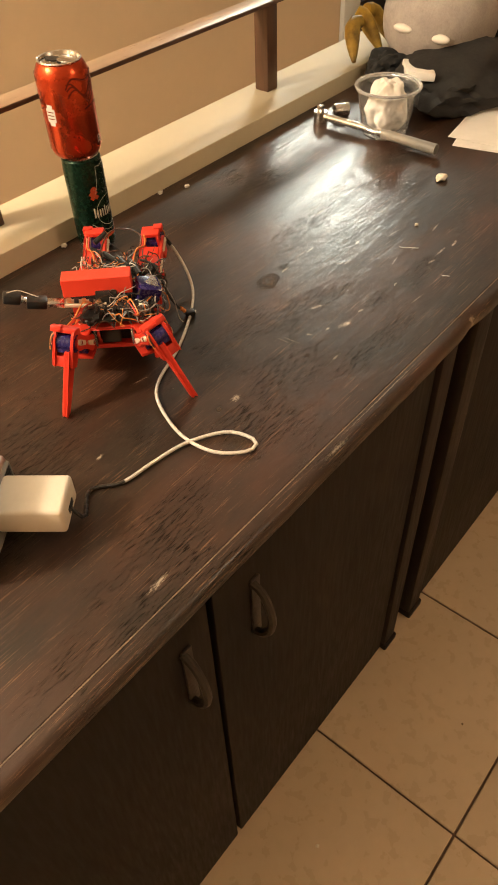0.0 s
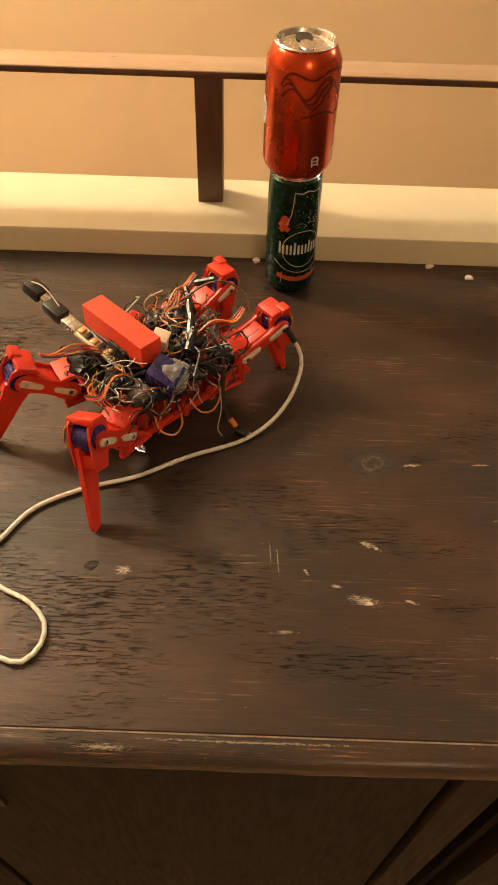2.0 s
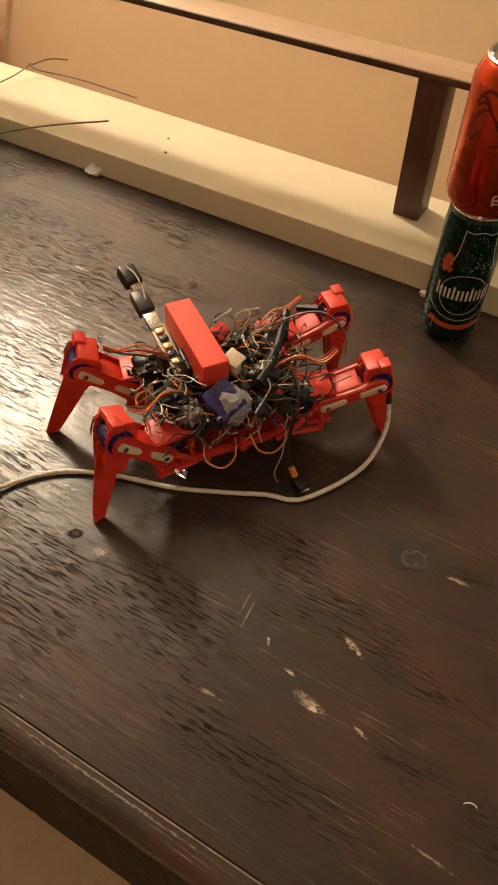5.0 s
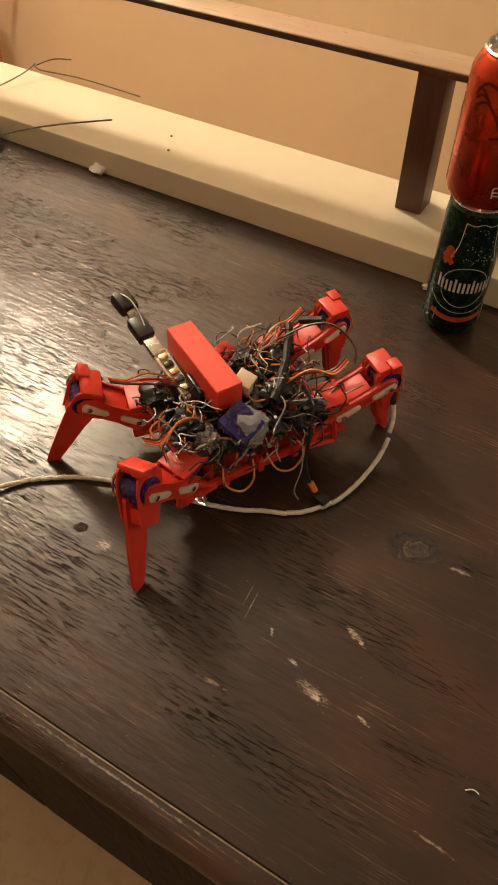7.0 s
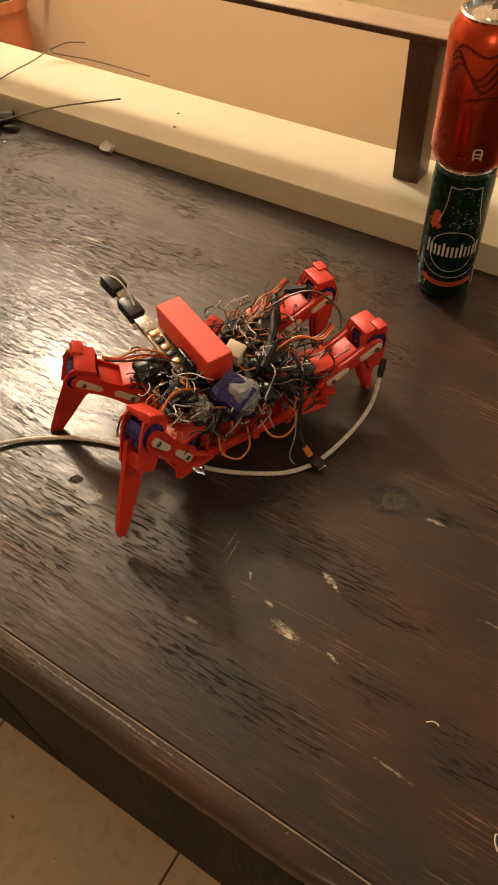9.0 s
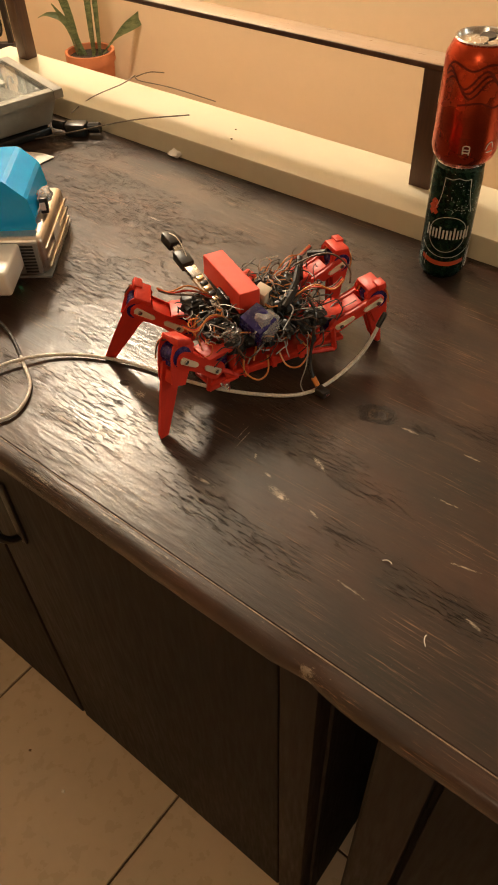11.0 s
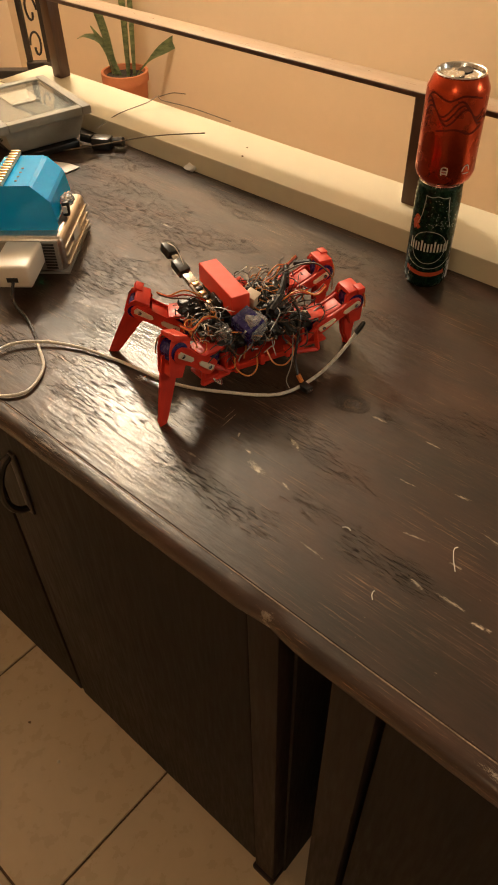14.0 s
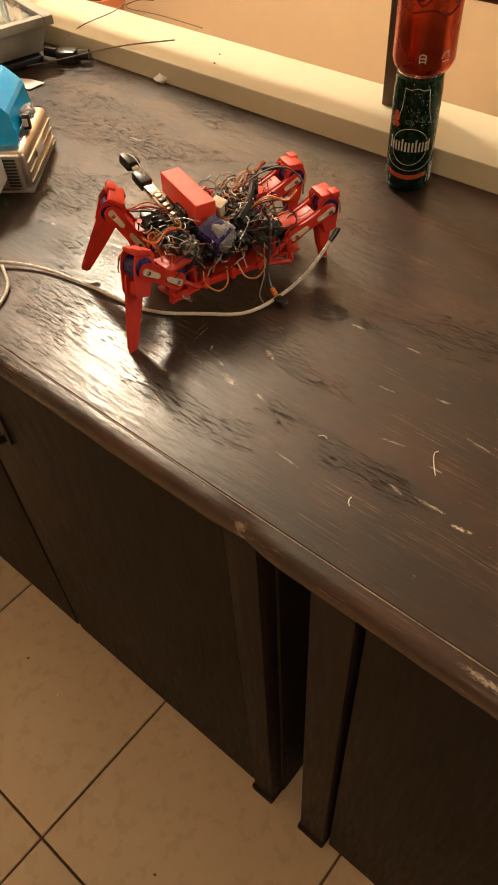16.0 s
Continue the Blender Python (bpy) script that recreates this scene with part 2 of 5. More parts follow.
M_PAPER = speckled("white_paper", (0.72, 0.7, 0.66), (0.82, 0.8, 0.76), 12, 0.8)
M_CABLE = speckled("braided_white_cable", (0.5, 0.46, 0.4), (0.85, 0.8, 0.73), 260, 0.5, 0.0004, stretch=(1, 1, 1.6), coat=0.6)
M_WIRE = {
    "black": speckled("black_wire", (0.01, 0.01, 0.01), (0.03, 0.028, 0.026), 60, 0.4),
    "brown": speckled("brown_wire", (0.06, 0.025, 0.014), (0.1, 0.045, 0.022), 60, 0.4),
    "orange": speckled("orange_wire", (0.55, 0.17, 0.03), (0.7, 0.26, 0.06), 60, 0.4),
    "grey": speckled("grey_wire", (0.22, 0.2, 0.18), (0.4, 0.37, 0.33), 60, 0.4),
    "white": speckled("white_wire", (0.55, 0.5, 0.44), (0.72, 0.66, 0.58), 60, 0.4),
    "red": speckled("red_wire", (0.5, 0.03, 0.015), (0.62, 0.05, 0.02), 60, 0.4),
}
M_CANRED = speckled("red_lacquered_aluminium", (0.5, 0.06, 0.018), (0.56, 0.075, 0.022), 6, 0.24, 0, 0.88)
M_CANDARK = material("dark_print", (0.19, 0.025, 0.012), 0.35, 0.7)
M_CANGREEN = speckled("dark_green_lacquered_aluminium", (0.004, 0.022, 0.012), (0.008, 0.04, 0.02), 30, 0.24, 0, 0.5)
M_PRINTW = material("white_print", (0.6, 0.58, 0.54), 0.4)
M_PRINTR = material("orange_red_print", (0.55, 0.09, 0.03), 0.35, 0.2)
M_TURQ = speckled("bright_blue_wrap", (0.0, 0.38, 0.9), (0.005, 0.46, 0.99), 10, 0.18, 0.0003)
M_TERRA = speckled("terracotta", (0.4, 0.12, 0.045), (0.52, 0.18, 0.07), 14, 0.7, 0.0006)
M_SOIL = speckled("dark_soil", (0.012, 0.009, 0.006), (0.05, 0.035, 0.02), 60, 0.95, 0.004)
M_LEAF = speckled("mottled_green_leaf", (0.05, 0.085, 0.03), (0.32, 0.34, 0.15), 26, 0.42, 0.0004, stretch=(1, 1, 3))
M_IRON = speckled("black_iron", (0.01, 0.008, 0.007), (0.035, 0.022, 0.016), 30, 0.5)
M_GREYM = speckled("grey_painted_metal", (0.2, 0.19, 0.17), (0.3, 0.28, 0.25), 14, 0.45, 0.0003)
M_HANDLE = speckled("dull_bronze_handle", (0.016, 0.012, 0.009), (0.042, 0.032, 0.024), 30, 0.5, 0.0002, 0.3)
M_PLUSH = speckled("grey_plush_fabric", (0.28, 0.25, 0.23), (0.42, 0.38, 0.35), 30, 0.95, 0.003, fine=9)
M_CLOTH = speckled("black_cloth", (0.008, 0.008, 0.008), (0.02, 0.019, 0.018), 25, 0.9, 0.002)
M_BANANA = speckled("yellow_and_brown_peel", (0.04, 0.022, 0.01), (0.66, 0.45, 0.06), 16, 0.5, 0.001, fine=2)
M_DOORW = speckled("white_door_frame_paint", (0.62, 0.63, 0.62), (0.72, 0.73, 0.72), 6, 0.5)
# near-black colour holds the darkness of the unlit opening
M_DARK = speckled("dark_doorway_shade", (0.02, 0.018, 0.018), (0.04, 0.034, 0.032), 4, 0.6)
M_TISSUE = speckled("white_tissue", (0.72, 0.67, 0.6), (0.82, 0.78, 0.72), 30, 0.85, 0.002)


def glass(name, colour=(1, 1, 1), rough=0.05, clear=0.85):
    m = material(name, colour, rough)
    m.node_tree.nodes["Principled BSDF"].inputs["Transmission Weight"].default_value = clear
    m.node_tree.nodes["Principled BSDF"].inputs["IOR"].default_value = 1.45
    return m


M_CLEAR = glass("clear_plastic", (0.95, 0.94, 0.92), 0.08, 0.95)
M_TAPE = glass("clear_tape", (0.82, 0.79, 0.77), 0.22, 0.72)


def glow(name, colour, strength):
    m = material(name, colour)
    p = m.node_tree.nodes["Principled BSDF"]
    p.inputs["Emission Color"].default_value = (*colour, 1)
    p.inputs["Emission Strength"].default_value = strength
    return m


M_LAMP = glow("lit_lamp_cover", (1.0, 0.75, 0.45), 6)
M_LED = glow("green_indicator", (0.1, 1.0, 0.3), 1.2)


# ---- mesh helpers ----
def part(name, bm, mat, parent=None, label="", m=None, smooth=True):
    me = bpy.data.meshes.new(name)
    bm.to_mesh(me)
    bm.free()
    me.materials.append(mat)
    for p in me.polygons:
        p.use_smooth = smooth
    if smooth:
        me.set_sharp_from_angle(angle=radians(35))
    ob = new(name, me)
    if parent is not None:
        ob.parent = parent
    if m is not None:
        ob.matrix_basis = m
    if label:
        ob["label"] = label
    return ob


def thing(name, label, category, m=None, group="", kind=""):
    ob = new(name)
    ob.empty_display_size = 0.02
    if m is not None:
        ob.matrix_basis = m
    return tagged(ob, label, category, group, kind)


def box(bm, size, m=None, bevel=0.0, seg=2, taper=None):
    """A box centred on the pose m; taper scales the top face."""
    made = bmesh.ops.create_cube(bm, size=1)["verts"]
    for v in made:
        if taper and v.co.z > 0:
            v.co.x *= taper[0]
            v.co.y *= taper[1]
        v.co = Vector((v.co.x * size[0], v.co.y * size[1], v.co.z * size[2]))
    if bevel:
        edges = list({e for v in made for e in v.link_edges})
        r = bmesh.ops.bevel(bm, geom=edges, offset=bevel, segments=seg, affect="EDGES", profile=0.5)
        made = list({v for f in r["faces"] for v in f.verts} | {v for v in made if v.is_valid})
    if m is not None:
        bmesh.ops.transform(bm, matrix=m, verts=made)
    return bm


def boxed(size, m=None, bevel=0.0, seg=2, taper=None):
    return box(bmesh.new(), size, m, bevel, seg, taper)


def lathe(bm, profile, seg=40, m=None, close=False):
    """Turns (radius, height) pairs about z."""
    rings = []
    for r, z in profile:
        rings.append([bm.verts.new((r * math.cos(a), r * math.sin(a), z)) for a in (2 * math.pi * i / seg for i in range(seg))])
    for a, b in zip(rings, rings[1:]):
        for i in range(seg):
            bm.faces.new((a[i], a[(i + 1) % seg], b[(i + 1) % seg], b[i]))
    if close:
        bm.faces.new(rings[0][::-1])
        bm.faces.new(rings[-1])
    if m is not None:
        bmesh.ops.transform(bm, matrix=m, verts=[v for r in rings for v in r])
    return bm


def rod(bm, a, b, r0, r1=None, seg=10):
    a, b = Vector(a), Vector(b)
    d = b - a
    m = Matrix.Translation(a) @ d.to_track_quat("Z", "Y").to_matrix().to_4x4()
    return lathe(bm, [(r0, 0), (r0 if r1 is None else r1, d.length)], seg, m, True)


def smooth_line(points, n):
    """Evenly spaced points on a smooth line through those given."""
    p = [Vector(q) for q in points]
    out = []
    for i in range(len(p) - 1):
        a, b, c, d = p[max(i - 1, 0)], p[i], p[i + 1], p[min(i + 2, len(p) - 1)]
        for k in range(16):
            t = k / 16
            out.append(0.5 * (2 * b + (c - a) * t + (2 * a - 5 * b + 4 * c - d) * t * t + (3 * b - a - 3 * c + d) * t ** 3))
    out.append(p[-1])
    run = [0.0]
    for a, b in zip(out, out[1:]):
        run.append(run[-1] + (b - a).length)
    res, j = [], 0
    for i in range(n):
        s = run[-1] * i / (n - 1)
        while j < len(out) - 2 and run[j + 1] < s:
            j += 1
        f = (s - run[j]) / max(run[j + 1] - run[j], 1e-9)
        res.append(out[j].lerp(out[j + 1], min(max(f, 0), 1)))
    return res


def tube(bm, points, r, seg=6, n=0):
    pts = smooth_line(points, n) if n else [Vector(p) for p in points]
    rings = []
    side = None
    for i, p in enumerate(pts):
        d = (pts[min(i + 1, len(pts) - 1)] - pts[max(i - 1, 0)]).normalized()
        if side is None:
            side = d.orthogonal().normalized()
        side = (side - d * side.dot(d)).normalized()
        up = d.cross(side)
        rr = r[i] if isinstance(r, list) else r
        rings.append([bm.verts.new(p + rr * (math.cos(a) * side + math.sin(a) * up)) for a in (2 * math.pi * k / seg for k in range(seg))])
    for a, b in zip(rings, rings[1:]):
        for k in range(seg):
            bm.faces.new((a[k], a[(k + 1) % seg], b[(k + 1) % seg], b[k]))
    bm.faces.new(rings[0][::-1])
    bm.faces.new(rings[-1])
    return bm


def outline(bm, points, depth, m=None, bevel=0.0):
    """A flat outline in x and y, given thickness along z."""
    low = [bm.verts.new((x, y, -depth / 2)) for x, y in points]
    f = bm.faces.new(low)
    top = bmesh.ops.extrude_face_region(bm, geom=[f])
    up = [v for v in top["geom"] if isinstance(v, bmesh.types.BMVert)]
    bmesh.ops.translate(bm, vec=(0, 0, depth), verts=up)
    f.normal_flip()
    allv = low + up
    if bevel:
        edges = list({e for v in allv for e in v.link_edges})
        r = bmesh.ops.bevel(bm, geom=edges, offset=bevel, segments=1, affect="EDGES")
        allv = list({v for q in r["faces"] for v in q.verts} | {v for v in allv if v.is_valid})
    bmesh.ops.recalc_face_normals(bm, faces=[q for q in bm.faces])
    if m is not None:
        bmesh.ops.transform(bm, matrix=m, verts=allv)
    return bm


def lumpy(bm, radius, m, amount, freq, level=3, seed=0.0):
    made = bmesh.ops.create_icosphere(bm, subdivisions=level, radius=1)["verts"]
    for v in made:
        n = noise.fractal(v.co * freq + Vector((seed, seed * 2, 0)), 1.0, 2.0, 3)
        v.co = Vector((v.co.x * radius[0], v.co.y * radius[1], v.co.z * radius[2])) * (1 + amount * n)
    bmesh.ops.transform(bm, matrix=m, verts=made)
    return bm


# ---- structure ----
def slab(name, x0, x1, y0, y1, z0, z1, mat, parent=None, bevel=0.0, label=""):
    return part(name, boxed((x1 - x0, y1 - y0, z1 - z0), Matrix.Translation(((x0 + x1) / 2, (y0 + y1) / 2, (z0 + z1) / 2)), bevel), mat, parent, label)


X0, X1, Y0, Y1, YL = -3.2, 5.2, -3.2, 1.93, 0.652
tagged(slab("wall_north", X0 - 0.15, 2.69, Y1, Y1 + 0.15, FLOOR - 0.2, CEILING, M_WALL), "smooth peach-painted wall", "wall", kind="structure")
tagged(slab("wall_north_far", 3.62, X1 + 0.15, Y1, Y1 + 0.15, FLOOR - 0.2, CEILING, M_WALL), "smooth peach-painted wall", "wall", kind="structure")
tagged(slab("wall_north_lintel", 2.69, 3.62, Y1, Y1 + 0.15, 1.25, CEILING, M_WALL), "peach-painted wall over a doorway", "wall", kind="structure")
tagged(slab("wall_west", X0 - 0.15, X0, Y0, Y1, FLOOR - 0.2, CEILING, M_WALL), "smooth peach-painted wall", "wall", kind="structure")
tagged(slab("wall_east", X1, X1 + 0.15, Y0, Y1, FLOOR - 0.2, CEILING, M_WALL), "smooth peach-painted wall", "wall", kind="structure")
tagged(slab("wall_south", X0 - 0.15, X1 + 0.15, Y0 - 0.15, Y0, FLOOR - 0.2, CEILING, M_WALL), "smooth peach-painted wall", "wall", kind="structure")
tagged(slab("ceiling", X0 - 0.15, X1 + 0.15, Y0 - 0.15, Y1 + 0.15, CEILING, CEILING + 0.12, M_CEIL), "white painted ceiling", "ceiling", kind="structure")
# added sheet that closes the opening; its dark colour stands for shade
tagged(slab("doorway_shade_sheet", 2.67, 3.64, Y1 + 0.5, Y1 + 0.6, FLOOR - 0.2, 1.4, M_DARK), "dark sheet standing in for an unlit doorway", "doorway", kind="structure")
tagged(slab("door_frame", 2.67, 2.81, Y1 - 0.03, Y1 - 0.003, FLOOR, 1.25, M_DOORW, None, 0.004), "white painted door frame", "door frame", kind="structure")
floor = tagged(slab("floor", X0, X1, Y0, Y1 + 0.6, FLOOR - 0.2, FLOOR - 0.004, M_GROUT), "beige tiled floor with dark joints", "floor", kind="structure")

# ledge: a cream plastered parapet behind the cabinet, with a corner at its west end
ledge = thing("ledge", "cream-painted plaster parapet with a flat top behind the cabinet", "parapet", kind="structure")
slab("parapet", -1.06, 0.86, 0.535, YL, FLOOR, 0.031, M_LEDGE, ledge, 0.004)
slab("parapet_return", -1.06, -0.95, -0.1, 0.5345, FLOOR, 0.031, M_LEDGE, ledge, 0.004)


def ceiling_lamp(x, y):
    lamp = thing("ceiling_lamp", "round warm ceiling lamp", "ceiling lamp", pose(x, y, CEILING))
    part("base", lathe(bmesh.new(), [(0, -0.03), (0.19, -0.03), (0.19, 0), (0, 0)], 32), M_DOORW, lamp)
    part("cover", lathe(bmesh.new(), [(0.17, -0.03), (0.16, -0.055), (0.1, -0.075), (0.0, -0.08)], 32), M_LAMP, lamp, "lit frosted cover")


ceiling_lamp(-1.66, 1.12)
ceiling_lamp(0.6, -1.9)
tube_lamp = thing("tube_lamp", "long fluorescent tube lamp on the wall", "wall lamp", pose(2.4, Y1, 1.25))
part("backplate", boxed((0.8, 0.04, 0.06), pose(0, -0.021, 0), 0.004), M_DOORW, tube_lamp)
part("tube", rod(bmesh.new(), (-0.36, -0.07, 0), (0.36, -0.07, 0), 0.014), M_LAMP, tube_lamp, "lit fluorescent tube")
for dx in (-0.37, 0.37):
    part("socket", boxed((0.02, 0.05, 0.03), pose(dx, -0.06, 0), 0.003), M_DOORW, tube_lamp)


# ---- railing ----
railing = thing("railing", "brown wooden handrail on short square posts", "railing", kind="structure")
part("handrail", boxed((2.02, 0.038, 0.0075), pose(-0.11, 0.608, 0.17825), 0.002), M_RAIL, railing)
# dark strip paints the shade on the rail's front face
part("front_shade_strip", boxed((2.016, 0.002, 0.0062), pose(-0.11, 0.5882, 0.1782), 0.0004), M_POST, railing, "front edge darkened for its shade")
part("handrail", boxed((0.038, 0.9, 0.0075), pose(-1.005, 0.138, 0.17825), 0.002), M_RAIL, railing)
for x in (-0.166, 0.463):
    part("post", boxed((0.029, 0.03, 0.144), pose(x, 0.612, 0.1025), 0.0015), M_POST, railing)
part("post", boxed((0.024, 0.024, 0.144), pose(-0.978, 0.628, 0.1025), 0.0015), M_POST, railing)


# ---- cabinet ----
def cabinet(x0, x1, doors, stiles, label):
    """A floor cabinet: carcass, doors with bow handles, and upright stiles."""
    c = thing("cabinet", label, "cabinet", pose(0, 0, FLOOR), group="cabinets under the counter")
    h = -0.026 - FLOOR
    part("body", boxed((x1 - x0, 0.505, h - 0.002), pose((x0 + x1) / 2, 0.275, h / 2 + 0.001), 0.002), M_CAB, c)
    for a, b, hx in doors:
        d = part("door", boxed((b - a - 0.006, 0.016, h - 0.012), pose((a + b) / 2, 0.012, h / 2 + 0.004), 0.0025), M_CAB, c)
        if hx is not None:
            bm = bmesh.new()
            pts = [(hx, 0.004, h - 0.083), (hx, -0.01, h - 0.09), (hx, -0.02, h - 0.11), (hx, -0.024, h - 0.135), (hx, -0.02, h - 0.158), (hx, -0.01, h - 0.174), (hx, 0.004, h - 0.181)]
            tube(bm, pts, 0.005, 8, 22)
            part("handle", bm, M_HANDLE, d, "dull metal bow handle")
            part("handle_plate", boxed((0.014, 0.004, 0.11), pose(hx + 0.004, 0.0025, h - 0.132), 0.0015), M_IRON, d)
    for a, b in stiles:
        part("stile", boxed((b - a, 0.03, h - 0.012), pose((a + b) / 2, 0.013, h / 2 + 0.004), 0.003), M_STILE, c)
        part("foot", boxed((b - a + 0.004, 0.05, 0.018), pose((a + b) / 2, 0.018, 0.0095), 0.003), M_STILE, c)
    return c


cabinet(-0.945, 0.1, [(-0.86, -0.389, -0.432), (-0.387, 0.056, -0.326)], [(0.058, 0.096), (-0.9, -0.862)], "dark-stained wooden cabinet with two doors")
cabinet(0.142, 1.3, [(0.2, 0.7, 0.64), (0.702, 1.26, 0.77)], [(0.152, 0.197)], "dark-stained wooden cabinet beside a narrow gap")

# counter: a panel and a rounded edge strip with an open seam between
counter = thing("counter", "worn dark brown varnished wooden countertop with a rounded edge", "countertop")
part("panel", boxed((2.3, 0.5335, 0.025), pose(0.2, 0.2677, -0.0125), 0.0008, 1), M_TOP, counter)
bm = bmesh.new()
profile = [(-0.0006, -0.0002), (-0.0085, 0.0), (-0.0125, -0.0009), (-0.0158, -0.0035), (-0.0178, -0.0075), (-0.0186, -0.012), (-0.0178, -0.0175), (-0.0148, -0.0225), (-0.009, -0.026), (-0.0006, -0.026)]
n = 150
rows = []
for i in range(n + 1):
    x = -0.95 + 2.3 * i / n
    w = 0.0008 * noise.noise((x * 9, 0, 0)) + 0.0006 * noise.noise((x * 40, 3, 0))
    chip = 0.0042 * math.exp(-((x - 0.092) / 0.017) ** 2) * (1 + noise.noise((x * 150, 1, 0)))
    rows.append([bm.verts.new((x, y + (chip + w) * (y < -0.008), z - chip * (-0.0175 < y < -0.008) * 0.6)) for y, z in profile])
for a, b in zip(rows, rows[1:]):
    for k in range(len(profile) - 1):
        bm.faces.new((a[k], a[k + 1], b[k + 1], b[k]))
    bm.faces.new((a[-1], a[0], b[0], b[-1]))
bm.faces.new(rows[0][::-1])
bm.faces.new(rows[-1])
bmesh.ops.recalc_face_normals(bm, faces=bm.faces[:])
part("edge_strip", bm, M_EDGE, counter, "rounded edge strip, worn pale along the seam")
M_SEAM = speckled("pale_worn_wood", (0.02, 0.013, 0.01), (0.36, 0.25, 0.17), 14, 0.6, fine=9, stretch=(3, 1, 1))
part("seam", boxed((2.3, 0.0011, 0.004), pose(0.2, 0.0, -0.0017)), M_SEAM, counter, "pale worn seam line")


# ---- cans ----
def on_can(bm, radius, strokes, width, lift=0.0003):
    """Ribbons of print on a can; strokes are lines of (degrees, height)."""
    for line in strokes:
        pts = smooth_line([(a, z * 1000, 0) for a, z in line], max(6, len(line) * 6)) if len(line) > 2 else [Vector((a, z * 1000, 0)) for a, z in line]
        prev = None
        for i, p in enumerate(pts):
            q, r = pts[max(i - 1, 0)], pts[min(i + 1, len(pts) - 1)]
            k = math.pi / 180 * radius * 1000
            d = Vector(((r.x - q.x) * k, r.y - q.y, 0)).normalized()
            nrm = Vector((-d.y, d.x, 0)) * width * 500
            pair = []
            for s in (1, -1):
                a = radians(p.x + s * nrm.x / k)
                z = (p.y + s * nrm.y) / 1000
                pair.append(bm.verts.new(((radius + lift) * math.cos(a), (radius + lift) * math.sin(a), z)))
            if prev:
                bm.faces.new((prev[0], prev[1], pair[1], pair[0]))
            prev = pair
    bmesh.ops.recalc_face_normals(bm, faces=bm.faces[:])
    return bm


def can(name, label, radius, height, neck, mat, m, turn=0):
    c = thing(name, label, "drink can", m, group="stacked cans")
    r, h = radius, height
    prof = [(r * 0.72, 0.004), (r * 0.76, 0.0), (r * 0.82, 0.0008), (r * 0.93, 0.0055), (r, 0.012), (r, h - 0.0175), (r * 0.985, h - 0.0145), (neck + 0.002, h - 0.005), (neck, h - 0.003)]
    part("body", lathe(bmesh.new(), prof, 56), mat, c)
    lid = [(neck, h - 0.003), (neck + 0.0012, h - 0.0012), (neck, h), (neck - 0.0014, h - 0.0008), (neck - 0.003, h - 0.005), (neck - 0.0055, h - 0.0062), (neck - 0.0075, h - 0.0042), (0, h - 0.0042)]
    lid_ob = part("lid", lathe(bmesh.new(), lid, 56), M_STEEL, c, "bright bare metal lid")
    bm = bmesh.new()
    outline(bm, [(0.011 * math.cos(a), 0.0075 * math.sin(a)) for a in (2 * math.pi * i / 24 for i in range(24))], 0.0006, pose(0, 0, h - 0.0034, 0, 0, turn) @ pose(0.0115, 0, 0))
    part("opening", bm, M_BLACK, lid_ob, "open drinking hole")
    bm = bmesh.new()
    outline(bm, [(0.0105 * math.cos(a) - 0.003, 0.0062 * math.sin(a)) for a in (2 * math.pi * i / 24 for i in range(24))], 0.0009, pose(0, 0, h - 0.0024, 0, 0, turn) @ pose(-0.005, 0, 0), 0.0002)
    part("tab", bm, M_STEEL, lid_ob)
    return c


slim = can("drink_can", "slim dark green sparkling water can with a printed label", 0.0265, 0.134, 0.0235, M_CANGREEN, pose(-0.074, 0.494, 0, 0, 0, -62))
cola = can("drink_can", "red cola can balanced on a slim green can", 0.0331, 0.1155, 0.0262, M_CANRED, pose(-0.0745, 0.497, 0.1335, 0, 0, -62), 157)
# a dark script-like swirl round the red can
swirl = []
for turn in (0, 178):
    # a long flowing ribbon of waves with a flourish above and below
    for k in range(3):
        swirl.append([(turn - 62 + 10 * n, 0.078 + 0.004 * k + 0.0085 * math.sin(0.95 * n + 0.5 * k)) for n in range(13)])
    swirl.append([(turn - 64, 0.088), (turn - 48, 0.099), (turn - 14, 0.094), (turn + 14, 0.1), (turn + 50, 0.096)])
    swirl.append([(turn - 30, 0.062), (turn + 6, 0.066), (turn + 34, 0.061), (turn + 58, 0.067)])
part("script_print", on_can(bmesh.new(), 0.0331, swirl, 0.0019), M_CANDARK, cola, "dark script lettering shape")
mark_at = -108
part("round_mark", on_can(bmesh.new(), 0.0331, [[(mark_at + a, 0.058) for a in (-11, -6, 0, 6, 11)]], 0.016), M_PRINTW, cola, "white oval mark")
part("round_mark", on_can(bmesh.new(), 0.0331, [[(mark_at + a, z) for a in (-7, -3, 3, 7)] for z in (0.068, 0.048)], 0.005), M_PRINTW, cola)
part("mark_line", on_can(bmesh.new(), 0.0331, [[(mark_at + a, z) for a in (-8, -3, 3, 8)] for z in (0.054, 0.058, 0.062)], 0.0012, 0.0005), M_CANDARK, cola)
part("small_mark", on_can(bmesh.new(), 0.0331, [[(-6, 0.016), (-6, 0.024), (4, 0.024), (4, 0.016)], [(-6, 0.018), (4, 0.018)], [(-6, 0.021), (4, 0.021)], [(34, 0.02), (38, 0.025), (46, 0.026), (50, 0.02)], [(36, 0.017), (50, 0.017)]], 0.0012), M_PRINTW, cola)
bars = [[(-56 + 8.5 * i, 0.0525), (-56 + 8.5 * i, 0.0635 + 0.003 * (i % 4 == 0))] for i in range(13)]
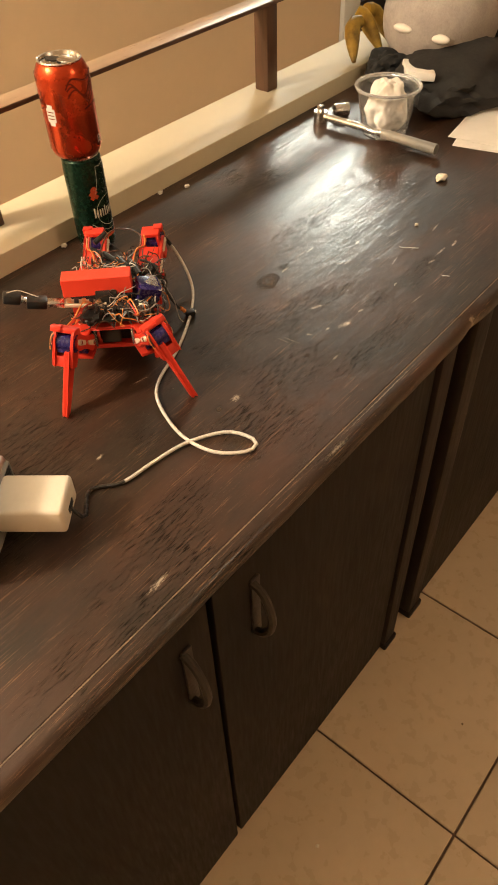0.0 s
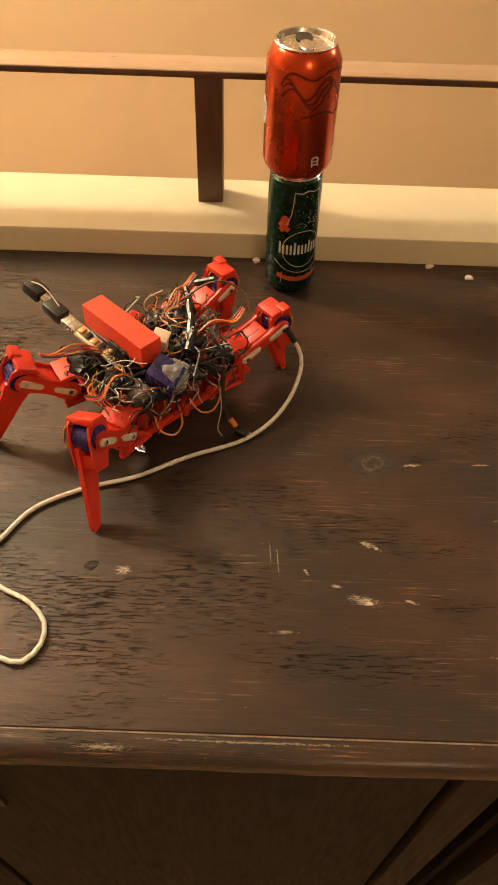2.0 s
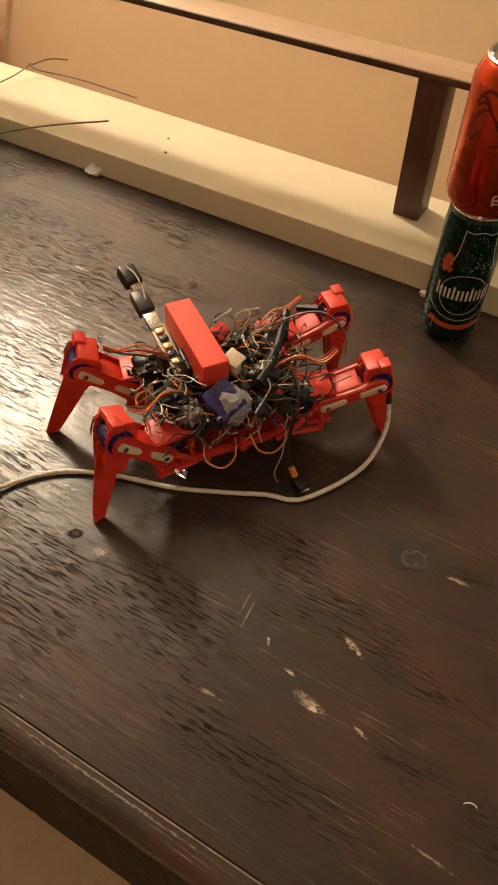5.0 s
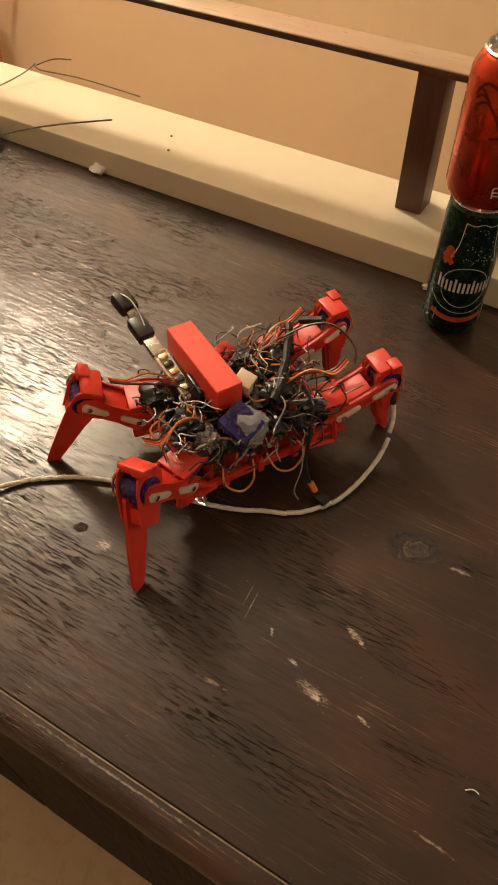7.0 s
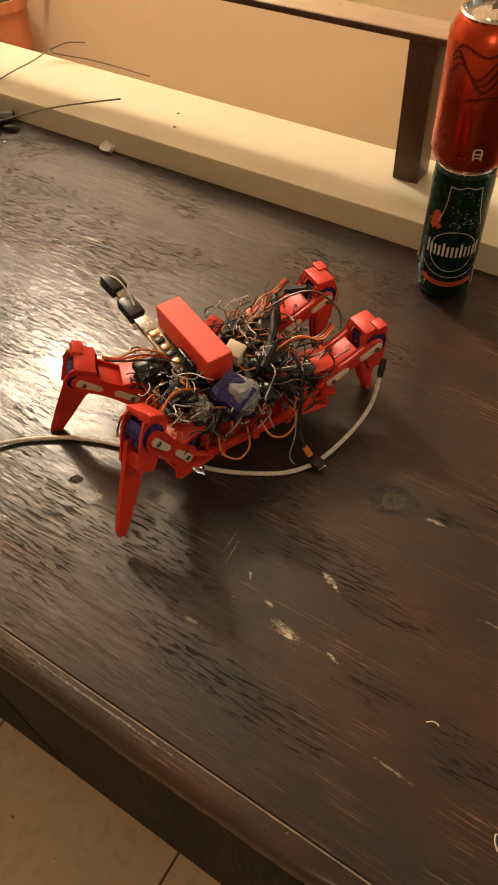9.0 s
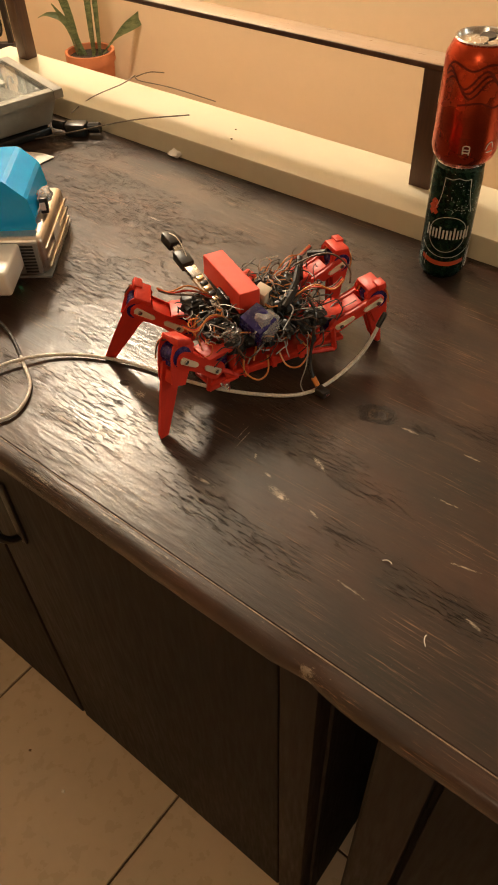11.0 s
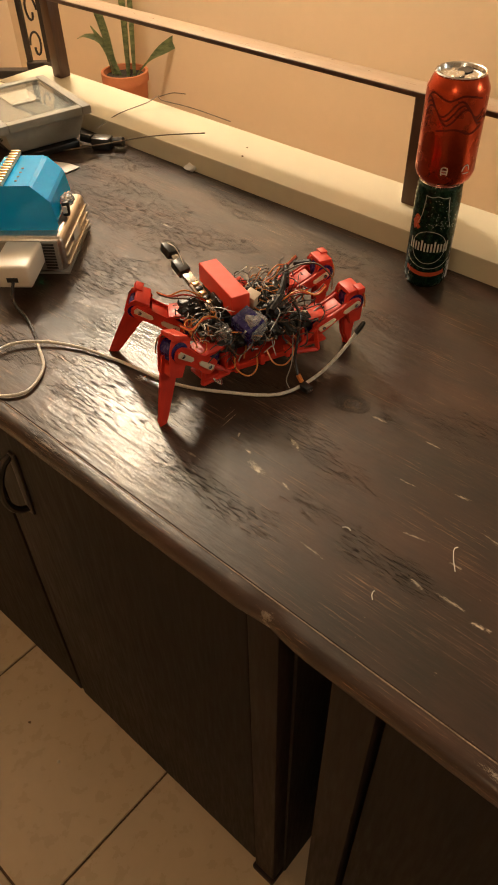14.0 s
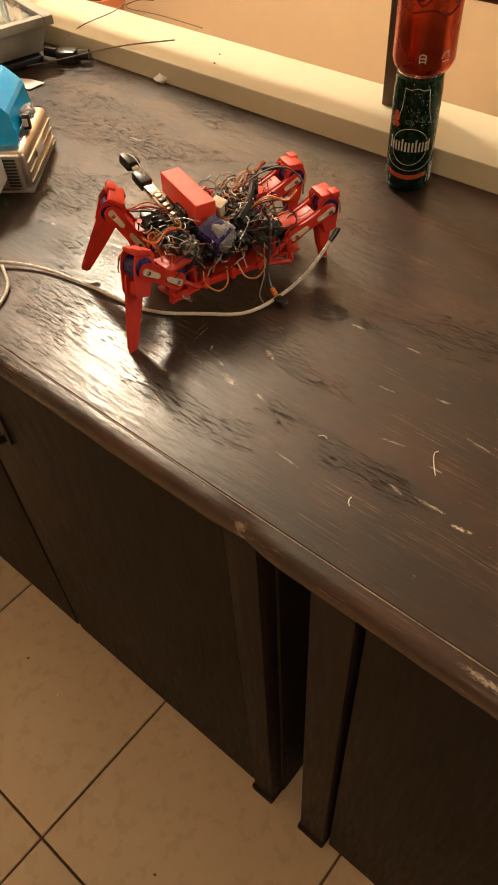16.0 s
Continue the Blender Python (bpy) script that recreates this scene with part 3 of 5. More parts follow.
for bar in bars:
    part("word_bar", on_can(bmesh.new(), 0.0265, [bar], 0.0021), M_PRINTW, slim, "white word bar")
ring = [[(-4 + 46 * math.cos(a), 0.058 + 0.021 * math.sin(a)) for a in (2 * math.pi * i / 40 for i in range(41))]]
part("ring_print", on_can(bmesh.new(), 0.0265, ring + [[(-30, 0.122), (-14, 0.121), (0, 0.123), (14, 0.121), (28, 0.122)], [(-30, 0.122), (-34, 0.1), (-44, 0.086)], [(28, 0.122), (34, 0.1), (44, 0.084)], [(-70, 0.044), (-40, 0.034), (0, 0.03), (40, 0.034), (70, 0.046)], [(-50, 0.015), (-48, 0.03)], [(55, 0.012), (60, 0.04)]], 0.0007), M_PRINTW, slim)
part("fruit_print", on_can(bmesh.new(), 0.0265, [[(-58, 0.079), (-48, 0.083), (-38, 0.08)], [(-60, 0.084), (-50, 0.089), (-40, 0.086)], [(-54, 0.09), (-47, 0.094), (-42, 0.09)]], 0.0055), M_PRINTR, slim, "orange fruit shape")
part("band_print", on_can(bmesh.new(), 0.0265, [[(-60, 0.026), (-30, 0.023), (0, 0.022), (30, 0.023), (50, 0.025)]], 0.0055), M_PRINTR, slim)
part("code_bars", on_can(bmesh.new(), 0.0265, [[(64 + 3.2 * i, 0.012), (64 + 3.2 * i, 0.036)] for i in range(8)] + [[(66 + 8 * i, 0.045), (66 + 8 * i, 0.07)] for i in range(3)], 0.0009), M_PRINTW, slim)
random.seed(5)
part("bubble_print", on_can(bmesh.new(), 0.0265, [[(a, z), (a + 1.4, z + 0.0004)] for a, z in ((random.gauss(14, 20), 0.083 + abs(random.gauss(0, 0.014))) for _ in range(70))], 0.0007), M_PRINTW, slim)


# ---- power supply with a battery pack, and its plug ----
PSU = Matrix.Translation((-0.434, 0.206, 0)) @ Matrix(((-0.62, -0.785, 0, 0), (0.785, -0.62, 0, 0), (0, 0, 1, 0), (0, 0, 0, 1)))
psu = thing("power_supply", "silver metal power supply box with slotted end on the counter", "power supply", PSU)
part("case", boxed((0.128, 0.118, 0.048), pose(0.0665, 0.06, 0.028), 0.008, 3), M_SILVER, psu)
part("base_flange", boxed((0.13, 0.12, 0.004), pose(0.066, 0.06, 0.002), 0.001), M_GREYM, psu)
part("end_panel", boxed((0.004, 0.104, 0.04), pose(0.0012, 0.06, 0.027), 0.001), M_GREYM, psu, "dark slotted end panel")
for i in range(9):
    part("slot", boxed((0.002, 0.015, 0.0022), pose(-0.0006, 0.02, 0.011 + i * 0.0041)), M_BLACK, psu)
for i in range(3):
    part("rib", boxed((0.12, 0.003, 0.0045), pose(0.067, 0.0002, 0.011 + 0.012 * i), 0.0014), M_SILVER, psu)
part("indicator", boxed((0.002, 0.004, 0.002), pose(-0.0004, 0.04, 0.012)), M_LED, psu, "lit green indicator")

pack = thing("battery_pack", "bright blue wrapped battery pack with a yellow balance lead", "battery pack", PSU @ pose(0.07, 0.064, 0.0525, 0, 0, 2))
bm = bmesh.new()
outline(bm, [(-0.047, 0.0), (0.047, 0.0), (0.051, 0.006), (0.047, 0.036), (0.027, 0.056), (-0.027, 0.056), (-0.047, 0.036), (-0.051, 0.006)], 0.1, Matrix(((0, 0, 1, 0), (1, 0, 0, 0), (0, 1, 0, 0), (0, 0, 0, 1))), 0.003)
part("wrap", bm, M_TURQ, pack, smooth=False)
lead = part("connector_strip", boxed((0.1, 0.011, 0.005), pose(0.002, 0.012, 0.0588), 0.001), M_HORN, pack, "yellowish connector strip")
for i in range(12):
    part("contact", boxed((0.004, 0.0115, 0.002), pose(-0.044 + 0.0082 * i, 0.012, 0.0621), 0.0004), M_GOLD, lead)
for i in range(4):
    part("vent_hole", lathe(bmesh.new(), [(0, 0), (0.0018, 0), (0.0018, 0.0006), (0, 0.0006)], 10, pose(-0.03 + 0.012 * i, -0.006, 0.0562)), M_BLACK, pack)

part("lead_lump", lumpy(bmesh.new(), (0.012, 0.009, 0.008), pose(0.0, -0.056, 0.016), 0.4, 2.0, 3, 4), M_TAPE, pack, "taped lead joint", smooth=False)
part("lead_connector", boxed((0.012, 0.009, 0.018), pose(-0.012, -0.057, 0.0105, 0, 12, 8), 0.0015), M_BLACK, pack, "black lead connector")
part("connector_face", boxed((0.002, 0.0065, 0.009), pose(-0.0195, -0.057, 0.012, 0, 12, 8), 0.0006), M_WHITE, pack, "white connector face")
plug = part("plug_adapter", boxed((0.064, 0.046, 0.03), pose(-0.0325, 0.05, 0.0345), 0.004, 3), M_WHITE, psu, "ivory white plug adapter in the end panel")
part("port", boxed((0.002, 0.014, 0.006), pose(-0.0643, 0.05, 0.0315)), M_BLACK, plug)
label_plate = part("label_plate", boxed((0.03, 0.0006, 0.012), pose(0.06, -0.0014, 0.0295)), M_PAPER, psu)
card = thing("card", "small white torn card beside the battery", "card", pose(-0.705, 0.405, 0.002, 0, 0, 20))
part("sheet", outline(bmesh.new(), [(-0.035, -0.014), (0.02, -0.018), (0.03, 0.008), (0.005, 0.014), (-0.03, 0.012)], 0.0012), M_PAPER, card)

# ---- floodlight ----
M_DUSTY = glass("dusty_glass", (0.6, 0.6, 0.55), 0.02, 0.95)
M_FLOOD = speckled("dusty_beige_grey_metal", (0.25, 0.235, 0.195), (0.38, 0.36, 0.3), 14, 0.6, 0.0003)
M_REFL = speckled("dull_reflector", (0.1, 0.1, 0.088), (0.19, 0.185, 0.165), 12, 0.6, 0, 0.2)
flood = thing("floodlight", "grey metal floodlight lying face up on the counter", "floodlight", pose(-0.836, 0.442, 0.0, 0, 0, -13))
part("housing", boxed((0.145, 0.12, 0.042), Matrix.Translation((0, 0, 0.034)), 0.005, 2, (1.2, 1.2)), M_FLOOD, flood)
bm = bmesh.new()
for dx, dy, sx, sy in ((0, 0.072, 0.19, 0.016), (0, -0.072, 0.19, 0.016), (0.087, 0, 0.016, 0.128), (-0.087, 0, 0.016, 0.128)):
    box(bm, (sx, sy, 0.014), pose(dx, dy, 0.062), 0.002)
part("frame", bm, M_FLOOD, flood)
part("reflector", boxed((0.152, 0.122, 0.002), pose(0, 0, 0.0575)), M_REFL, flood, "dull reflector")
part("lamp_chip", boxed((0.06, 0.05, 0.003), pose(-0.03, 0.005, 0.0602), 0.001), M_WHITE, flood)
part("pane", boxed((0.156, 0.126, 0.003), pose(0, 0, 0.0655)), M_DUSTY, flood).visible_shadow = False
for dx in (-0.05, 0.05):
    part("screw", lathe(bmesh.new(), [(0, 0), (0.004, 0), (0.004, 0.003), (0, 0.003)], 12, pose(dx, -0.066, 0.035, 90)), M_STEEL, flood)
part("bracket", boxed((0.16, 0.11, 0.012), pose(0, 0, 0.0062), 0.003), M_BLACK, flood)
junction = thing("junction_box", "small black cable junction beside the floodlight", "junction box", pose(-0.712, 0.5, 0, 0, 0, 30))
part("body", boxed((0.034, 0.024, 0.02), pose(0, 0, 0.0102), 0.004), M_BLACK, junction)
part("gland", rod(bmesh.new(), (0.02, 0, 0.012), (0.038, 0, 0.013), 0.008), M_BLACK, junction)
part("gland", rod(bmesh.new(), (-0.02, 0.004, 0.012), (-0.04, 0.01, 0.012), 0.007), M_BLACK, junction)
M_BARE = speckled("rusty_brown_wire", (0.11, 0.085, 0.055), (0.22, 0.17, 0.12), 90, 0.5, 0, 0.3)
bare = thing("stiff_wire", "long stiff dark wire resting over the parapet", "wire", pose(0, 0, 0))
part("wire", tube(bmesh.new(), [(-0.75, 0.445, 0.004), (-0.7, 0.483, 0.014), (-0.62, 0.533, 0.033), (-0.535, 0.572, 0.047)], 0.0011, 6, 20), M_BARE, bare)
bare2 = thing("stiff_wire", "kinked dark wire with a twisted end on the parapet", "wire", pose(0, 0, 0))
part("wire", tube(bmesh.new(), [(-0.745, 0.52, 0.02), (-0.735, 0.56, 0.034), (-0.722, 0.615, 0.04), (-0.714, 0.636, 0.047), (-0.72, 0.645, 0.044), (-0.71, 0.642, 0.04), (-0.65, 0.655, 0.037), (-0.56, 0.66, 0.033)], 0.0009, 6, 40), M_BARE, bare2)
part("wire", tube(bmesh.new(), [(-0.713, 0.64, 0.046), (-0.695, 0.655, 0.052), (-0.675, 0.668, 0.051)], 0.0009, 5, 12), M_BARE, bare2)

# ---- crumbs and splinters ----
M_DUST = speckled("brown_dust", (0.12, 0.08, 0.045), (0.26, 0.18, 0.1), 200, 0.9)
random.seed(11)


def crumb(x, y, z, r, mat, label, category, seed):
    t = thing("crumb", label, category, pose(x, y, z))
    part("grain", lumpy(bmesh.new(), (r, r * 0.8, r * 0.5), pose(0, 0, r * 0.42), 0.5, 1.7, 2, seed), mat, t)


crumb(0.386, 0.196, 0, 0.0105, M_WHITE, "white lump of plaster on the counter", "crumb", 1)
crumb(-0.533, 0.533, 0, 0.011, M_PAPER, "torn white paper scrap by the parapet", "scrap", 2)
crumb(-0.11, 0.527, 0, 0.005, M_WHITE, "white crumb by the parapet", "crumb", 3)
crumb(0.087, 0.527, 0, 0.005, M_WHITE, "white crumb by the parapet", "crumb", 5)
crumb(0.129, 0.508, 0, 0.005, M_WHITE, "white crumb by the parapet", "crumb", 6)
crumb(-0.454, 0.571, 0.031, 0.002, M_DUST, "dark speck on the parapet", "crumb", 7)
crumb(-0.47, 0.6, 0.031, 0.0016, M_DUST, "dark speck on the parapet", "crumb", 8)
crumb(0.24, 0.155, 0, 0.003, M_WHITE, "white crumb on the counter", "crumb", 9)
crumb(-0.32, -0.11, FLOOR, 0.0035, M_WHITE, "small crumb on the floor tiles", "crumb", 11)
crumb(-0.42, -0.1, FLOOR, 0.0028, M_DUST, "small dark crumb on the floor tiles", "crumb", 12)
crumb(0.02, -0.2, FLOOR, 0.0025, M_DUST, "small dark crumb on the floor tiles", "crumb", 13)
for x, y, a, length in ((0.179, 0.131, 122, 0.026), (0.147, 0.056, 120, 0.009), (0.09, 0.098, 20, 0.008)):
    s = thing("splinter", "thin pale splinter on the counter", "splinter", pose(x, y, 0.0008, 0, 0, a))
    part("sliver", tube(bmesh.new(), [(-length / 2, 0, 0), (0, 0.001, 0.0008), (length * 0.4, 0, 0.0002), (length / 2, -length * 0.13, 0)], 0.0004, 5, 10), M_TISSUE, s)
# ---- far end of the counter ----
cup = thing("plastic_cup", "clear plastic cup holding a crumpled tissue", "cup", pose(0.487, 0.366, 0) @ Matrix.Scale(0.92, 4))
bm = bmesh.new()
lathe(bm, [(0.0, 0.001), (0.041, 0.001), (0.043, 0.004), (0.056, 0.082), (0.0605, 0.0835), (0.0615, 0.0865), (0.0595, 0.088), (0.0545, 0.084), (0.0415, 0.005), (0.0, 0.0035)], 48)
part("wall", bm, M_CLEAR, cup).visible_shadow = False
part("rim", lathe(bmesh.new(), [(0.0565, 0.0825), (0.0612, 0.083), (0.0625, 0.0865), (0.0605, 0.0885), (0.0565, 0.087)], 48), M_TAPE, cup, "rolled rim")
tissue = thing("tissue", "crumpled white tissue inside a clear cup", "tissue", pose(0.487, 0.366, 0.004) @ Matrix.Scale(0.92, 4))
bm = bmesh.new()
lumpy(bm, (0.038, 0.036, 0.047), pose(0, 0, 0.05), 0.3, 1.5, 5, 4)
part("crumple", bm, M_TISSUE, tissue)
wrench = thing("ratchet_wrench", "chrome ratchet wrench with a dull handle lying on the counter", "wrench", pose(0.452, 0.244, 0, 0, 0, 89.5))
part("shaft", rod(bmesh.new(), (0.1, 0, 0.014), (0.225, 0, 0.014), 0.0065, 0.0065, 14), M_STEEL, wrench)
part("handle", rod(bmesh.new(), (0.0, 0, 0.0125), (0.105, 0, 0.0135), 0.0088, 0.0078, 16), M_GREYM, wrench, "dull ribbed handle")
part("head", rod(bmesh.new(), (0.236, 0, 0.002), (0.236, 0, 0.022), 0.0125, 0.012, 20), M_STEEL, wrench)
part("drive", boxed((0.01, 0.01, 0.01), pose(0.236, 0, 0.027), 0.001), M_STEEL, wrench)
socket = thing("socket", "short chrome wrench socket on its side", "socket", pose(0.492, 0.476, 0.0115))
part("shell", lathe(bmesh.new(), [(0.006, 0), (0.0115, 0), (0.0115, 0.026), (0.008, 0.026), (0.008, 0.006), (0.006, 0.006)], 24, pose(0, 0, 0, 90, 0, 50)), M_STEEL, socket)
bagm = bmesh.new()
lumpy(bagm, (0.17, 0.11, 0.05), pose(0.735, 0.362, 0.03, 0, 0, 10), 0.3, 1.4, 4, 7)
lumpy(bagm, (0.16, 0.12, 0.06), pose(0.95, 0.38, 0.045, 0, 0, -20), 0.3, 1.4, 4, 9)
for v in bagm.verts:
    v.co.z = max(v.co.z, 0.001)
bag = tagged(part("cloth_bag", bagm, M_CLOTH), "black cloth bag slumped on the counter", "bag")
toy = bmesh.new()
lumpy(toy, (0.12, 0.112, 0.1), pose(0.806, 0.446, 0.098), 0.05, 1.2, 4, 2)
lumpy(toy, (0.09, 0.08, 0.1), pose(0.97, 0.34, 0.1), 0.1, 1.2, 3, 5)
lumpy(toy, (0.045, 0.045, 0.05), pose(0.9, 0.39, 0.19), 0.05, 1.2, 3, 6)
tagged(part("plush_toy", toy, M_PLUSH), "grey plush toy slumped against a black bag", "plush toy")
paws = thing("pompom_pair", "two small white oval pads on grey plush", "pad", pose(0.0, 0.0, 0.0))
part("pad", lumpy(bmesh.new(), (0.008, 0.02, 0.008), pose(0.687, 0.462, 0.103), 0.04, 1, 3, 1), M_TISSUE, paws)
part("pad", lumpy(bmesh.new(), (0.008, 0.02, 0.008), pose(0.699, 0.389, 0.093), 0.04, 1, 3, 1), M_TISSUE, paws)
papers = thing("paper_sheet", "white paper sheets lying on the counter", "paper", pose(0.64, 0.198, 0.0, 0, 0, 14))
for i, (dx, dy, a) in enumerate(((0, 0, 0), (0.01, -0.012, 7), (0.02, 0.004, -5))):
    part("sheet", boxed((0.24, 0.15, 0.0008), pose(dx, dy, 0.001 + 0.0012 * i, 0, 0, a)), M_PAPER, papers)
carton = thing("white_box", "flat white carton on a black bag", "box", pose(0.622, 0.385, 0.062, 4, 6, 35))
part("lid", boxed((0.1, 0.05, 0.014), None, 0.002), M_PAPER, carton)
peel = bmesh.new()
for i, (a, b) in enumerate((((0.72, 0.575, 0.09), (0.655, 0.545, 0.037)), ((0.74, 0.6, 0.1), (0.73, 0.53, 0.04)), ((0.76, 0.59, 0.1), (0.8, 0.54, 0.03)))):
    mid = ((a[0] + b[0]) / 2 + 0.01, (a[1] + b[1]) / 2 + 0.02, (a[2] + b[2]) / 2 + 0.02)
    tube(peel, [a, mid, b], [0.011, 0.014, 0.0155, 0.015, 0.0135, 0.011, 0.008, 0.004], 16, 8)
tagged(part("fruit_peel", peel, M_BANANA), "yellow and brown banana peel draped over the parapet", "fruit peel")
mug = thing("cloth_pouch", "small dark cloth pouch among clutter", "pouch", pose(0.69, 0.49, 0))
part("pouch", lumpy(bmesh.new(), (0.045, 0.04, 0.03), pose(0, 0, 0.03), 0.35, 2, 4, 9), M_CLOTH, mug)

# ---- plant ----
plant = thing("potted_plant", "snake plant in a terracotta pot by the wall", "potted plant", pose(-2.2, 1.78, FLOOR))
part("pot", lathe(bmesh.new(), [(0, 0), (0.068, 0), (0.09, 0.3), (0.097, 0.3), (0.097, 0.335), (0.086, 0.335), (0.083, 0.29), (0, 0.29)], 40), M_TERRA, plant)
part("soil", lathe(bmesh.new(), [(0, 0.318), (0.084, 0.314)], 32), M_SOIL, plant)


def blade(points, widths, parent):
    bm = bmesh.new()
    pts = smooth_line(points, 14)
    side = (pts[-1] - pts[0]).cross(Vector((0.75, -0.6, 0.25))).normalized()
    prev = None
    for i, p in enumerate(pts):
        f = i / 13
        k = f * (len(widths) - 1)
        j = min(int(k), len(widths) - 2)
        w = widths[j] + (widths[j + 1] - widths[j]) * (k - j)
        fold = Vector((0.6, -0.6, 0)) * w * 0.3
        row = [bm.verts.new(p - side * w), bm.verts.new(p - fold), bm.verts.new(p + side * w)]
        if prev:
            bm.faces.new((prev[0], prev[1], row[1], row[0]))
            bm.faces.new((prev[1], prev[2], row[2], row[1]))
        prev = row
    bmesh.ops.solidify(bm, geom=bm.faces[:], thickness=0.003)
    part("leaf", bm, M_LEAF, parent)


blade([(-0.03, -0.02, 0.31), (-0.05, -0.04, 0.5), (-0.1, -0.08, 0.78)], [0.008, 0.015, 0.012, 0.002], plant)
blade([(0.0, 0.02, 0.31), (0.0, 0.03, 0.6), (-0.01, 0.03, 0.98)], [0.007, 0.013, 0.013, 0.002], plant)
blade([(0.02, 0.0, 0.31), (0.025, 0.01, 0.6), (0.04, 0.02, 1.0)], [0.006, 0.011, 0.013, 0.002], plant)
blade([(0.035, 0.02, 0.31), (0.045, 0.03, 0.55), (0.045, 0.05, 0.9)], [0.006, 0.01, 0.01, 0.002], plant)
blade([(-0.01, -0.01, 0.31), (-0.05, -0.04, 0.42), (-0.09, -0.07, 0.5)], [0.005, 0.01, 0.012, 0.002], plant)
blade([(-0.04, 0.0, 0.31), (-0.09, -0.05, 0.6), (-0.16, -0.1, 0.85)], [0.006, 0.012, 0.01, 0.002], plant)
blade([(0.04, 0.03, 0.32), (0.09, 0.08, 0.385), (0.15, 0.15, 0.435), (0.22, 0.2, 0.48)], [0.003, 0.004, 0.02, 0.024, 0.008], plant)
blade([(-0.04, -0.03, 0.32), (-0.06, -0.05, 0.44), (-0.11, -0.08, 0.465), (-0.15, -0.1, 0.45)], [0.003, 0.004, 0.014, 0.003], plant)

# ---- iron grille beyond the corner ----
grille = thing("iron_grille", "black wrought iron grille panel with scrolls", "grille", pose(-1.868, 1.17, -0.26, 0, 0, 40))
for dx in (-0.032, 0.032):
    part("upright", boxed((0.016, 0.02, 1.1), pose(dx, 0, 0.551), 0.002), M_IRON, grille)
for z in (0.012, 1.09):
    part("crossbar", boxed((0.085, 0.024, 0.022), pose(0, 0, z), 0.002), M_IRON, grille)
for i in range(11):
    s = 1 if i % 2 else -1
    pts = [(s * 0.02 * math.cos(a) * (1 - a / 9), 0, 0.07 + 0.098 * i + 0.042 * math.sin(a) * (1 - a / 14)) for a in (k * 0.5 for k in range(13))]
    part("scroll", tube(bmesh.new(), pts, 0.0035, 6, 30), M_IRON, grille)
rail2 = thing("floor_rail", "dark metal rail that carries an iron grille", "rail", pose(-1.85, 1.19, FLOOR, 0, 0, 40))
part("bar", boxed((0.62, 0.035, 0.025), pose(-0.26, 0, 0.5422), 0.003), M_IRON, rail2)
for dx in (-0.54, 0.02):
    part("leg", boxed((0.03, 0.03, 0.53), pose(dx, 0, 0.265)), M_IRON, rail2)


# ---- walking robot ----
HIP_X, HIP_Y, HIP_Z, COXA, THIGH, SHIN = {-1: 0.05, 1: 0.057}, 0.034, {-1: 0.045, 1: 0.048}, 0.014, 0.046, {-1: 0.083, 1: 0.066}
robot = thing("walking_robot", "four-legged red 3D-printed walking robot with tangled wires", "robot")


